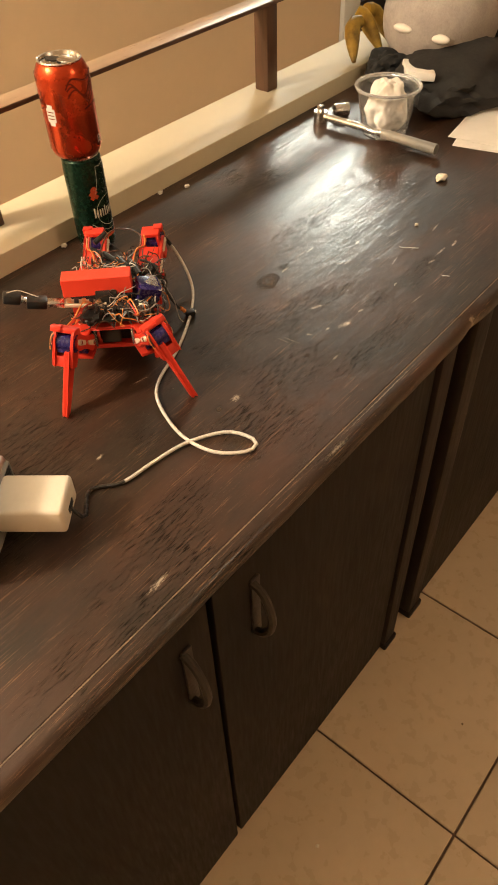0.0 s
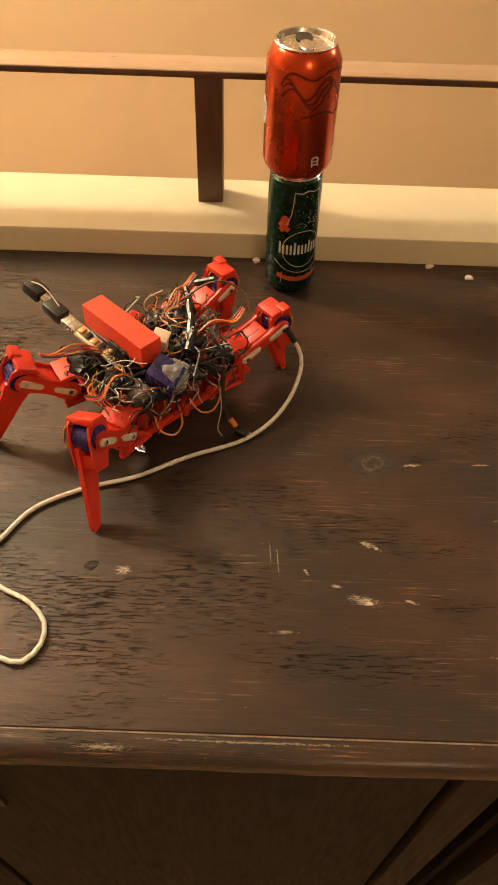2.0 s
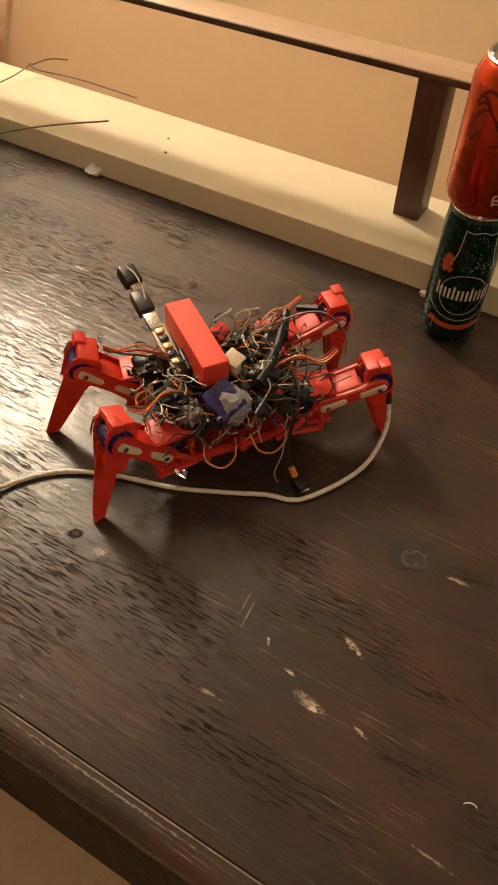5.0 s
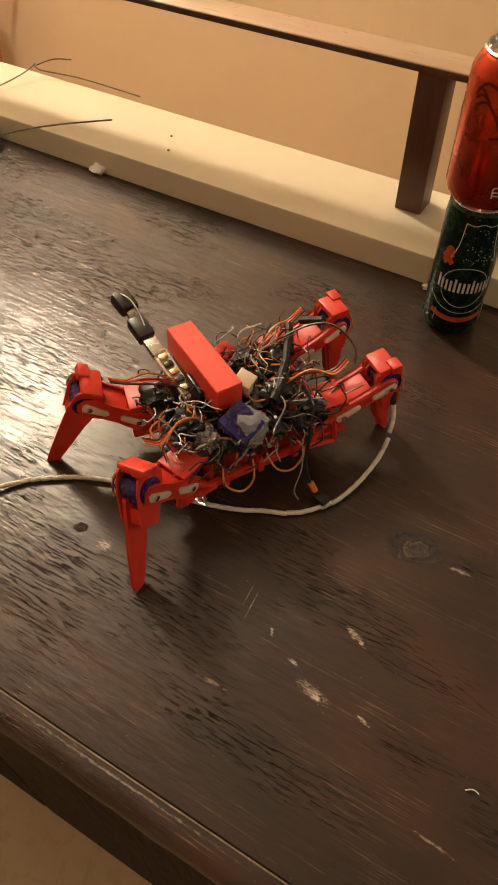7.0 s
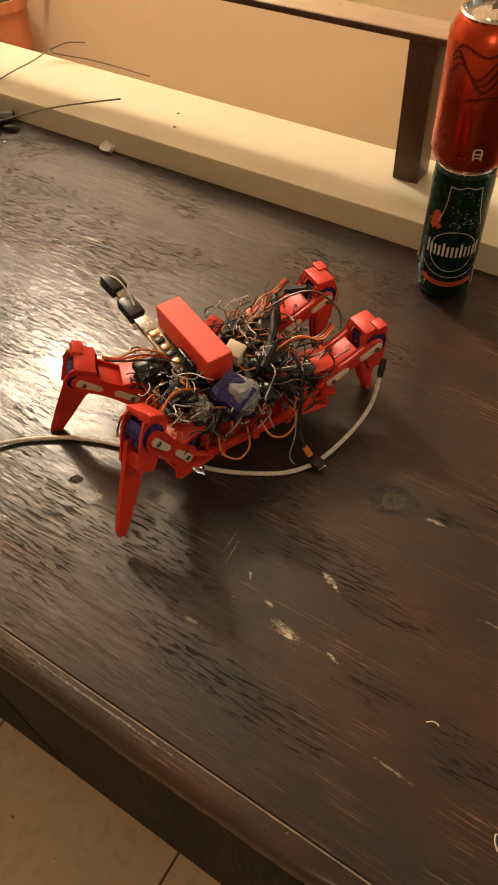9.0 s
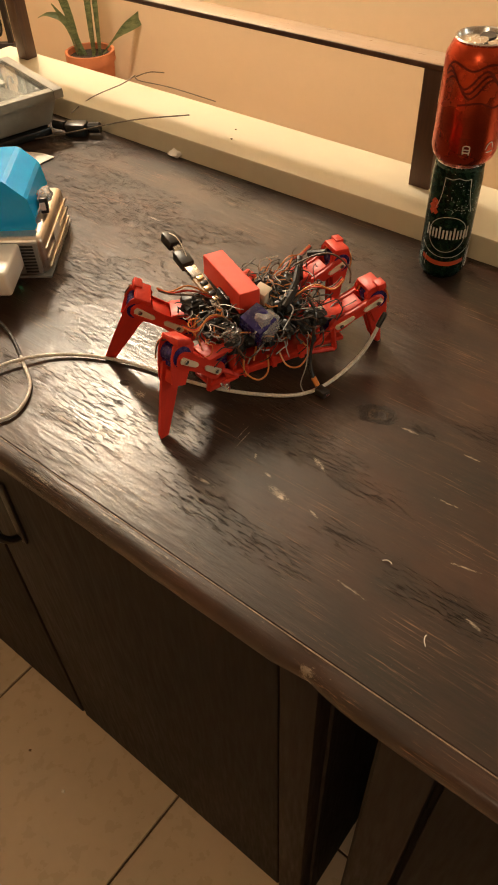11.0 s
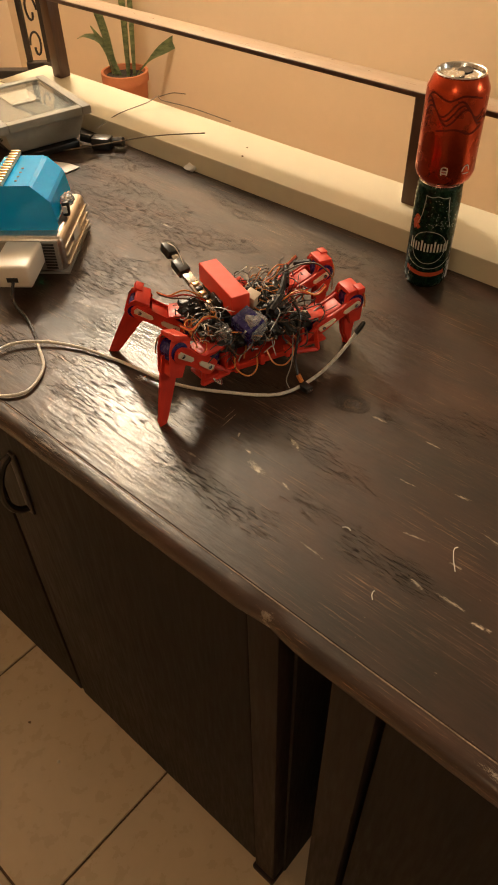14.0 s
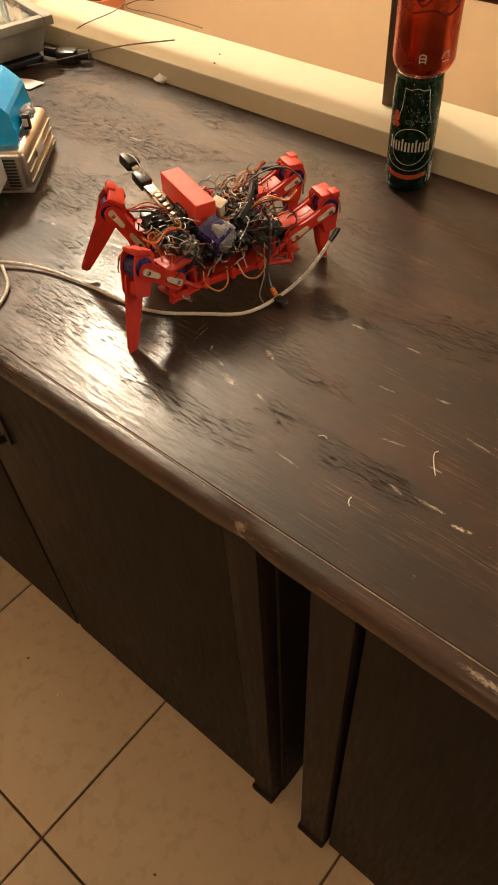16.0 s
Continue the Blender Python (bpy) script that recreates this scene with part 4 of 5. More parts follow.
def robot_body():
    bm = bmesh.new()
    outline(bm, [(-0.05, -0.03), (-0.042, -0.045), (0.05, -0.045), (0.066, -0.03), (0.066, 0.03), (0.05, 0.045), (-0.042, 0.045), (-0.05, 0.03)], 0.004, pose(0, 0, 0.034), 0.0006)
    part("lower_plate", bm, M_RED, robot)
    for s in (-1, 1):
        part("side_rail", boxed((0.1, 0.005, 0.007), pose(0, s * 0.046, 0.0375), 0.001), M_RED, robot)
        for x in (-0.03, 0.0, 0.03):
            part("rib", boxed((0.005, 0.008, 0.013), pose(x, s * 0.047, 0.0395), 0.001), M_RED, robot)
        for e in (-1, 1):
            bm = bmesh.new()
            for a, b in (((0, 0, 0), (0.026, 0, 0.022)), ((0.026, 0, 0.022), (0.03, 0, -0.006)), ((0, 0, 0), (0.03, 0, -0.006))):
                rod(bm, [e * (0.038 + a[0]), s * 0.047, 0.035 + a[2]], [e * (0.038 + b[0]), s * 0.047, 0.035 + b[2]], 0.0028, None, 6)
            part("corner_brace", bm, M_RED, robot)
    bm = bmesh.new()
    outline(bm, [(-0.06, -0.026), (0.06, -0.026), (0.06, 0.026), (-0.06, 0.026)], 0.0035, pose(0, 0, 0.066), 0.0006)
    part("upper_plate", bm, M_RED, robot)
    for e in (-1, 1):
        for s in (-1, 1):
            part("standoff", rod(bmesh.new(), (e * 0.05, s * 0.022, 0.036), (e * 0.05, s * 0.022, 0.0645), 0.003, None, 8), M_STEEL, robot)
    part("battery", boxed((0.085, 0.036, 0.026), pose(0, 0, 0.0495), 0.003), M_BLACK, robot, "black battery between the plates")
    board = part("circuit_board", boxed((0.075, 0.05, 0.0016), pose(0.012, 0, 0.0725)), M_PCB, robot, "dark circuit board")
    random.seed(3)
    for i in range(16):
        part("component", boxed((random.uniform(0.004, 0.012), random.uniform(0.003, 0.01), random.uniform(0.003, 0.009)), pose(random.uniform(-0.02, 0.045), random.uniform(-0.02, 0.02), 0.077, 0, 0, random.choice((0, 90, 20))), 0.0006), random.choice((M_BLACK, M_BLACK, M_STEEL, M_HORN, M_PCB)), board)
    for i in range(3):
        bm = bmesh.new()
        for k in range(8):
            box(bm, (0.0008, 0.0008, 0.009), pose(-0.018 + 0.0026 * k, -0.022 + 0.021 * i, 0.078))
        part("pin_row", bm, M_GOLD, board)
    part("servo_driver", boxed((0.03, 0.06, 0.002), pose(-0.045, 0, 0.074, 0, 6, 0)), M_PCB, robot)
    for i in range(6):
        part("driver_plug", boxed((0.008, 0.0026, 0.012), pose(-0.052 + 0.004 * (i % 2), -0.026 + 0.01 * i, 0.081), 0.0004), M_BLACK, robot)
    # a stand of black foam under the red box
    part("box_stand", boxed((0.019, 0.06, 0.026), pose(-0.017, 0.016, 0.0745, 0, 0, 3), 0.003), M_BLACK, robot)
    cover = part("red_box", boxed((0.0212, 0.077, 0.0215), pose(-0.0145, 0.014, 0.0972, 0.5, 2, 3), 0.0007, 1), M_REDBOX, robot, "plain matte red box on top")
    # usb stick adapter with a black end
    stick = part("adapter_board", boxed((0.012, 0.05, 0.004), pose(-0.041, 0.03, 0.088, 8, 0, 6), 0.0008), M_HORN, robot, "bare adapter board")
    part("adapter_shell", boxed((0.011, 0.024, 0.006), pose(-0.045, 0.062, 0.0935, 9, 0, 6), 0.0008), M_STEEL, robot)
    part("adapter_plug", boxed((0.014, 0.022, 0.011), pose(-0.047, 0.079, 0.097, 10, 0, 6), 0.002), M_BLACK, robot)
    part("plug_tail", boxed((0.008, 0.014, 0.005), pose(-0.048, 0.092, 0.102, 28, 0, 6), 0.0008), M_STEEL, robot, "bright plug neck")
    part("plug_tail", boxed((0.015, 0.019, 0.011), pose(-0.0495, 0.104, 0.1065, 14, 8, 12), 0.0022), M_BLACK, robot, "black plug end")
    part("plug_tail", tube(bmesh.new(), [(-0.045, 0.07, 0.0985), (-0.044, 0.085, 0.106), (-0.046, 0.097, 0.113), (-0.05, 0.108, 0.113)], 0.0006, 5, 16), M_WIRE["white"], robot, "thin white wire")
    # a black strap from under the box to the plate below
    bm = bmesh.new()
    for k, (x, z, a) in enumerate(((-0.028, 0.083, 8), (-0.034, 0.064, 22), (-0.0435, 0.0475, 38))):
        box(bm, (0.0035, 0.024 - 0.001 * k, 0.021), pose(x, 0.004, z, 0, a, 0), 0.0012)
    part("strap", bm, M_BLACK, robot, "black strap under the red box")
    part("red_flap", boxed((0.003, 0.03, 0.022), pose(-0.034, 0.028, 0.07, 0, 24, 8), 0.0008), M_RED, robot, "red printed flap beside the box")
    part("red_lug", boxed((0.016, 0.014, 0.014), pose(0.012, 0.036, 0.078, 20, 0, 30), 0.003), M_RED, robot, "red printed lug")
    for i in range(5):
        part("chip", boxed((0.007, 0.005, 0.0025), pose(-0.04 - 0.0008 * i, 0.013 + 0.008 * i, 0.0875 + 0.0012 * i + 0.002, 8, 0, 6), 0.0004), M_BLACK if i % 2 else M_GOLD, robot)
    # head servo in clear tape
    servo = part("head_servo", boxed((0.023, 0.026, 0.026), pose(-0.012, -0.039, 0.08, 20, -14, 18), 0.0015), M_BLUE, robot, "blue servo wrapped in clear tape")
    part("tape", lumpy(bmesh.new(), (0.015, 0.015, 0.014), pose(-0.008, -0.042, 0.081, 20, -14, 18), 0.25, 2.2, 3, 3), M_TAPE, servo, "crinkled clear tape", smooth=False)
    part("tape", lumpy(bmesh.new(), (0.009, 0.009, 0.011), pose(-0.036, -0.034, 0.072), 0.4, 2.2, 3, 8), M_TAPE, robot, "crinkled clear tape", smooth=False)
    usb = part("usb_port", boxed((0.013, 0.014, 0.0145), pose(0.006, -0.012, 0.092, 12, -10, 30), 0.0008), M_HORN, robot, "pale double socket")
    for s in (-1, 1):
        part("socket_hole", boxed((0.004, 0.0022, 0.008), pose(0.009 + 0.0028 * s, -0.018 + 0.0012 * s, 0.093, 12, -10, 30)), M_BLACK, usb)
    for i in range(4):
        part("heat_shrink", rod(bmesh.new(), (0.02 + 0.012 * i, -0.03 + 0.012 * i, 0.083), (0.038 + 0.01 * i, -0.018 + 0.016 * i, 0.09), 0.0034, None, 8), M_BLACK, robot)
    part("foil_flap", lumpy(bmesh.new(), (0.006, 0.009, 0.0012), pose(-0.052, -0.046, 0.032, 35, 20, 30), 0.5, 2.5, 3, 2), M_STEEL, robot, "shiny loose tape flap", smooth=False)
    for k, (x, y) in enumerate(((0.03, -0.02), (0.045, 0.01), (0.025, 0.022), (-0.045, -0.018), (-0.05, 0.02))):
        part("taped_joint", lumpy(bmesh.new(), (0.014, 0.011, 0.009), pose(x, y, 0.078, 0, 0, 40 * k), 0.4, 2.0, 3, k), M_BLACK, robot, "lump of black insulating tape")
    # tangled wires
    random.seed(21)
    kinds = ["black"] * 12 + ["brown"] * 5 + ["orange"] * 4 + ["grey"] * 4 + ["white"] * 2
    for i in range(150):
        if i % 3:
            cx, cy = random.uniform(0.0, 0.062), random.uniform(-0.04, 0.036)
        else:
            cx, cy = random.uniform(-0.066, -0.03), random.uniform(-0.042, 0.03)
        p = Vector((cx, cy, random.uniform(0.068, 0.084)))
        pts = [p]
        d = Vector((random.uniform(-1, 1), random.uniform(-1, 1), random.uniform(0.2, 0.9))).normalized()
        for k in range(random.randint(3, 6)):
            p = p + d * random.uniform(0.006, 0.012)
            p.z = min(max(p.z, 0.06), 0.094)
            p.x = min(max(p.x, -0.072), 0.074)
            p.y = min(max(p.y, -0.052), 0.05)
            pts.append(p.copy())
            d = (d + Vector((random.uniform(-1, 1), random.uniform(-1, 1), random.uniform(-0.9, 0.55))) * 0.95).normalized()
        part("wire", tube(bmesh.new(), pts, random.choice((0.00045, 0.00055, 0.0007)), 5, 18), M_WIRE[random.choice(kinds)], robot)
    # a matted fringe of wire ends over the long sides
    for i in range(80):
        side = -1 if i % 4 else 1
        p = Vector((random.uniform(-0.05, 0.06), side * random.uniform(0.03, 0.047), random.uniform(0.062, 0.082)))
        pts = [p]
        d = Vector((random.uniform(-1, 1), side * random.uniform(0.0, 0.8), random.uniform(-0.8, 0.3))).normalized()
        for k in range(random.randint(3, 5)):
            p = p + d * random.uniform(0.005, 0.011)
            p.z = min(max(p.z, 0.046), 0.09)
            p.y = min(max(p.y, -0.058), 0.056)
            pts.append(p.copy())
            d = (d + Vector((random.uniform(-1, 1), random.uniform(-0.7, 0.7), random.uniform(-0.8, 0.7)))).normalized()
        part("wire", tube(bmesh.new(), pts, random.choice((0.0005, 0.0006, 0.0008)), 5, 14), M_WIRE[random.choice(kinds)], robot)
    for k in range(6):
        part("taped_joint", lumpy(bmesh.new(), (0.012, 0.007, 0.008), pose(-0.035 + 0.017 * k, -0.04, 0.064 + 0.004 * (k % 2), 0, 0, 30 * k), 0.4, 2.0, 3, 20 + k), M_BLACK, robot, "lump of black insulating tape")
    # leads that run to the legs and loops that hang below the plate
    for e in (-1, 1):
        for s in (-1, 1):
            for k, c in enumerate(("brown", "red", "orange")):
                o = 0.0022 * k
                part("servo_lead", tube(bmesh.new(), [(e * 0.03, s * (0.015 + o), 0.08), (e * 0.052, s * (0.022 + o), 0.088 + 0.004 * k), (e * 0.07, s * (0.03 + o), 0.09), (e * 0.082, s * (0.03 + o), 0.098)], 0.0009, 5, 16), M_WIRE[c], robot)
        part("wire_loop", tube(bmesh.new(), [(e * 0.03, -0.045, 0.052), (e * 0.034, -0.056, 0.044), (e * 0.022, -0.06, 0.033), (e * 0.01, -0.056, 0.036), (e * 0.006, -0.047, 0.048)], 0.0009, 5, 20), M_WIRE["orange"], robot)
    part("front_wire", tube(bmesh.new(), [(0.05, 0.02, 0.088), (0.075, 0.012, 0.1), (0.09, 0.0, 0.103), (0.096, -0.02, 0.097), (0.09, -0.032, 0.09)], 0.001, 5, 24), M_WIRE["brown"], robot)
    part("inline_plug", rod(bmesh.new(), (0.076, 0.026, 0.094), (0.088, 0.012, 0.1), 0.0032, None, 8), M_BLACK, robot)
    # a lead that hangs to the counter with a three-pin plug
    lead = part("hanging_lead", tube(bmesh.new(), [(0.045, -0.03, 0.078), (0.046, -0.044, 0.07), (0.04, -0.053, 0.052), (0.032, -0.062, 0.03), (0.031, -0.072, 0.014)], 0.0016, 6, 22), M_BLACK, robot, "black sleeved lead hanging from the board")
    part("stray_wire", tube(bmesh.new(), [(0.032, -0.056, 0.05), (0.026, -0.066, 0.03), (0.018, -0.07, 0.012), (0.02, -0.074, 0.003)], 0.0006, 5, 14), M_WIRE["grey"], lead)
    part("plug_wires", tube(bmesh.new(), [(0.031, -0.072, 0.016), (0.033, -0.077, 0.009)], 0.0026, 6), M_WIRE["orange"], lead)
    part("lead_plug", boxed((0.009, 0.012, 0.007), pose(0.035, -0.083, 0.0045, 0, 0, 15), 0.0008), M_BLACK, lead, "black plug with three pins")
    for k in range(3):
        part("pin", boxed((0.0012, 0.003, 0.0012), pose(0.0335 + 0.0025 * k, -0.0895, 0.005)), M_STEEL, lead)


    for o in robot.children:
        if not o.name.startswith("hanging_lead"):
            o.location.z -= 0.008
        if o.name.startswith(("adapter", "plug_tail", "chip")):
            o.location.x += 0.009
            o.location.z -= 0.006


def robot_leg(e, s):
    """One leg: hip bracket that turns about z, with thigh and shin on it. Local x points outwards."""
    shin_length = SHIN[e]
    bm = bmesh.new()
    box(bm, (0.03, 0.026, 0.004), pose(0.006, 0, -0.017), 0.0008)
    box(bm, (0.03, 0.026, 0.004), pose(0.006, 0, 0.013), 0.0008)
    box(bm, (0.004, 0.026, 0.03), pose(-0.008, 0, -0.002), 0.0008)
    hip = part("hip", bm, M_RED, robot, "red printed hip bracket")
    part("hip_servo", boxed((0.021, 0.0125, 0.0245), pose(0.007, 0.001, -0.002), 0.0008), M_BLUE, hip, "blue servo")
    part("hip_screw", lathe(bmesh.new(), [(0, 0), (0.003, 0), (0.003, 0.002), (0, 0.002)], 10, pose(0, 0, 0.015)), M_STEEL, hip)
    bm = bmesh.new()
    for side in (-1, 1):
        pts = [(-0.0052, -0.0066), (0.0, -0.0082), (0.006, -0.0076), (0.016, -0.006), (0.03, -0.006), (0.039, -0.0076), (0.045, -0.0078), (0.0505, -0.005), (0.0525, 0), (0.0505, 0.005), (0.045, 0.0078), (0.039, 0.0076), (0.03, 0.0062), (0.016, 0.0062), (0.006, 0.0076), (0.0, 0.0082), (-0.0052, 0.0066), (-0.0082, 0)]
        outline(bm, pts, 0.0045, pose(0, side * 0.0118, 0, 90), 0.0012)
    box(bm, (0.02, 0.022, 0.0098), pose(0.022, 0, 0), 0.0012)
    thigh = part("thigh", bm, M_RED, hip, "red printed thigh plates")
    for side in (-1, 1):
        bm = bmesh.new()
        outline(bm, [(-0.0045, -0.003), (0.014, -0.0022), (0.016, 0), (0.014, 0.0022), (-0.0045, 0.003), (-0.006, 0)], 0.0022, pose(0.002, side * 0.0148, 0, 90), 0.0004)
        part("servo_horn", bm, M_HORN, thigh, "ivory servo horn")
        bm = bmesh.new()
        outline(bm, [(-0.014, -0.0022), (0.0045, -0.003), (0.006, 0), (0.0045, 0.003), (-0.014, 0.0022), (-0.016, 0)], 0.0022, pose(0.044, side * 0.0148, 0, 90), 0.0004)
        part("servo_horn", bm, M_HORN, thigh, "ivory servo horn")
    for x in (0.002, 0.044):
        for side in (-1, 1):
            bm = bmesh.new()
            lathe(bm, [(0, 0), (0.0022, 0), (0.0022, 0.0012), (0, 0.0012)], 8, pose(x, side * 0.0158, 0, -90 * side))
            part("horn_screw", bm, M_STEEL, thigh)
    # shin: x runs from the knee down to the foot
    bm = bmesh.new()
    for side in (-1, 1):
        outline(bm, [(-0.0145, -0.0075), (-0.011, -0.0108), (0.0, -0.0112), (0.012, -0.0095), (0.026, -0.0068), (0.026, 0.0068), (0.012, 0.0092), (0.0, 0.0108), (-0.01, 0.0102), (-0.0145, 0.007)], 0.0034, pose(0, side * 0.0095, 0, 90), 0.0009)
    box(bm, (0.006, 0.024, 0.0165), pose(-0.0135, 0.0, -0.0003), 0.0018)
    box(bm, (0.007, 0.012, 0.009), pose(-0.0145, 0.009 * s * e, 0.0055), 0.0014)
    box(bm, (0.012, 0.0215, 0.013), pose(0.02, 0, 0), 0.0016)
    outline(bm, [(0.008, -0.0094), (0.03, -0.0082), (0.05, -0.0066), (shin_length - 0.012, -0.0046), (shin_length - 0.0015, -0.0034), (shin_length, -0.0016), (shin_length, 0.0016), (shin_length - 0.0015, 0.003), (shin_length - 0.02, 0.005), (0.042, 0.0068), (0.008, 0.0092)], 0.0068, pose(0, -0.0045 * s * e, 0, 90), 0.0016)
    shin = part("shin", bm, M_RED, hip, "red tapered printed shin")
    part("knee_servo", rod(boxed((0.018, 0.0138, 0.0165), pose(0.0015, 0, -0.0005), 0.0012), (0.0, -0.0118, 0), (0.0, 0.0118, 0), 0.0098, None, 20), M_BLUE, shin, "blue knee servo")
    part("servo_label", boxed((0.009, 0.0005, 0.008), pose(0.001, -0.0121 * s * e, -0.001)), M_WHITE if e > 0 else M_BLUE, shin)
    part("foot_tip", lathe(bmesh.new(), [(0, -0.004), (0.002, -0.003), (0.0026, 0), (0.0022, 0.004), (0, 0.004)], 10, pose(shin_length - 0.002, -0.004 * s * e, 0, 0, 90)), M_BLACK if e < 0 else M_WHITE, shin)
    part("knee_wire", tube(bmesh.new(), [(-0.008, 0.006, -0.011), (-0.0145, 0.004, -0.005), (-0.015, -0.004, 0.005), (-0.007, -0.0125, 0.01), (0.008, -0.013, 0.01)], 0.0007, 5, 20), M_WIRE["orange"], shin)
    part("knee_wire", tube(bmesh.new(), [(-0.006, 0.008, -0.011), (-0.0135, 0.008, -0.006), (-0.014, 0.001, 0.004), (-0.008, -0.01, 0.01), (0.004, -0.013, 0.011)], 0.0007, 5, 20), M_WIRE["brown"], shin)
    return hip, thigh, shin


robot_body()
LEGS = {(e, s): robot_leg(e, s) for e in (-1, 1) for s in (-1, 1)}

# the robot's way: seconds, place and heading
BODY = [(0, -0.205, 0.304, 43), (1.5, -0.205, 0.304, 43.5), (2, -0.201, 0.299, 44.5), (3, -0.2, 0.293, 47), (4, -0.194, 0.283, 48.5), (5, -0.192, 0.273, 52.5), (7.5, -0.167, 0.246, 60.6), (8.5, -0.166, 0.245, 63.8), (9.5, -0.155, 0.238, 63.5), (10, -0.153, 0.236, 62.8), (12.5, -0.146, 0.229, 64.8), (14, -0.143, 0.223, 66.6), (15, -0.141, 0.22, 66), (16, -0.14, 0.216, 67.8)]
# where each foot stands: seconds, x, y, height
FEET = {
    (-1, -1): [(0, -0.226, 0.16, 0), (1.2, -0.226, 0.16, 0), (1.5, -0.24, 0.18, 0.01), (1.8, -0.228, 0.157, 0), (2.5, -0.235, 0.158, 0), (3, -0.24, 0.162, 0), (3.3, -0.232, 0.165, 0.03), (3.5, -0.23, 0.15, 0.014), (3.8, -0.224, 0.141, 0), (5, -0.221, 0.143, 0), (5.2, -0.205, 0.15, 0.02), (5.5, -0.18, 0.12, 0), (7.5, -0.152, 0.1, 0), (8.1, -0.156, 0.1, 0), (8.25, -0.167, 0.106, 0.012), (8.4, -0.183, 0.109, 0), (8.55, -0.183, 0.109, 0), (8.75, -0.165, 0.12, 0.026), (9, -0.155, 0.098, 0.016), (9.3, -0.148, 0.091, 0), (10.2, -0.147, 0.094, 0), (12.2, -0.14, 0.09, 0), (12.5, -0.15, 0.122, 0.025), (12.7, -0.122, 0.092, 0.012), (13, -0.115, 0.081, 0), (13.5, -0.119, 0.082, 0), (14, -0.13, 0.085, 0), (14.6, -0.128, 0.084, 0), (15, -0.122, 0.078, 0), (16, -0.118, 0.075, 0)],
    (-1, 1): [(0, -0.344, 0.254, 0), (1.5, -0.344, 0.251, 0), (2.7, -0.34, 0.25, 0), (3, -0.335, 0.25, 0.035), (3.3, -0.335, 0.236, 0.01), (3.5, -0.33, 0.229, 0), (3.65, -0.335, 0.245, 0.015), (3.8, -0.353, 0.252, 0), (4.6, -0.353, 0.249, 0), (4.8, -0.332, 0.23, 0.02), (5, -0.316, 0.198, 0), (7.5, -0.292, 0.162, 0), (8.4, -0.29, 0.163, 0), (8.55, -0.286, 0.165, 0.01), (8.8, -0.286, 0.163, 0), (10, -0.281, 0.149, 0), (12.5, -0.268, 0.145, 0), (13, -0.273, 0.142, 0), (14, -0.271, 0.14, 0), (15.5, -0.262, 0.13, 0), (15.8, -0.26, 0.13, 0.008), (16, -0.25, 0.132, 0.014)],
    (1, -1): [(0, -0.078, 0.353, 0), (2, -0.078, 0.352, 0), (3.5, -0.073, 0.348, 0), (5, -0.069, 0.336, 0), (7.6, -0.07, 0.334, 0), (7.9, -0.071, 0.332, 0.02), (8.2, -0.072, 0.332, 0), (9.5, -0.07, 0.333, 0), (10, -0.055, 0.34, 0), (12.5, -0.064, 0.32, 0), (14.5, -0.066, 0.319, 0), (15, -0.064, 0.316, 0), (15.3, -0.063, 0.314, 0.02), (15.6, -0.061, 0.31, 0), (16, -0.061, 0.31, 0)],
    (1, 1): [(0, -0.142, 0.4, 0), (2, -0.142, 0.4, 0), (5, -0.142, 0.382, 0), (7.3, -0.14, 0.365, 0), (7.6, -0.14, 0.36, 0.02), (7.9, -0.139, 0.356, 0), (9, -0.137, 0.354, 0), (12.5, -0.128, 0.342, 0), (16, -0.128, 0.33, 0)],
}


def between(rows, t):
    if t <= rows[0][0]:
        return rows[0][1:]
    for a, b in zip(rows, rows[1:]):
        if t <= b[0]:
            f = (t - a[0]) / (b[0] - a[0])
            f = f * f * (3 - 2 * f) if b[0] - a[0] < 0.8 else f
            return [p + (q - p) * f for p, q in zip(a[1:], b[1:])]
    return rows[-1][1:]


def body_pose(t):
    x, y, a = between(BODY, t)
    return pose(x, y, 0.0, 0, 0, a)


def leg_pose(e, s, t):
    """The turns of hip, thigh and shin that set the foot on its place."""
    foot = body_pose(t).inverted() @ Vector(between(FEET[e, s], t))
    d = foot - Vector((e * HIP_X[e], s * HIP_Y, HIP_Z[e]))
    turn = math.atan2(d.y * e, d.x * e) * 0.58
    yaw = turn + (0 if e > 0 else math.pi)
    f = Matrix.Rotation(-yaw, 3, "Z") @ d
    reach = math.sqrt(max(SHIN[e] ** 2 - f.y ** 2, 0.004))
    r, z = f.x - COXA, f.z
    gap = min(max(math.hypot(r, z), reach - THIGH + 0.002), reach + THIGH - 0.002)
    up = math.atan2(z, r) + math.acos((THIGH ** 2 + gap ** 2 - reach ** 2) / (2 * THIGH * gap))
    knee = Vector((COXA + THIGH * math.cos(up), 0, THIGH * math.sin(up)))
    x_axis = (f - knee).normalized()
    y_axis = (Vector((0, 1, 0)) - x_axis * x_axis.y).normalized()
    z_axis = x_axis.cross(y_axis)
    shin = Matrix((x_axis, y_axis, z_axis)).transposed().to_4x4()
    hip = pose(e * HIP_X[e], s * HIP_Y, HIP_Z[e], 0, 0, math.degrees(yaw))
    return hip, pose(COXA, 0, 0, 0, -math.degrees(up), 0), Matrix.Translation(knee) @ shin


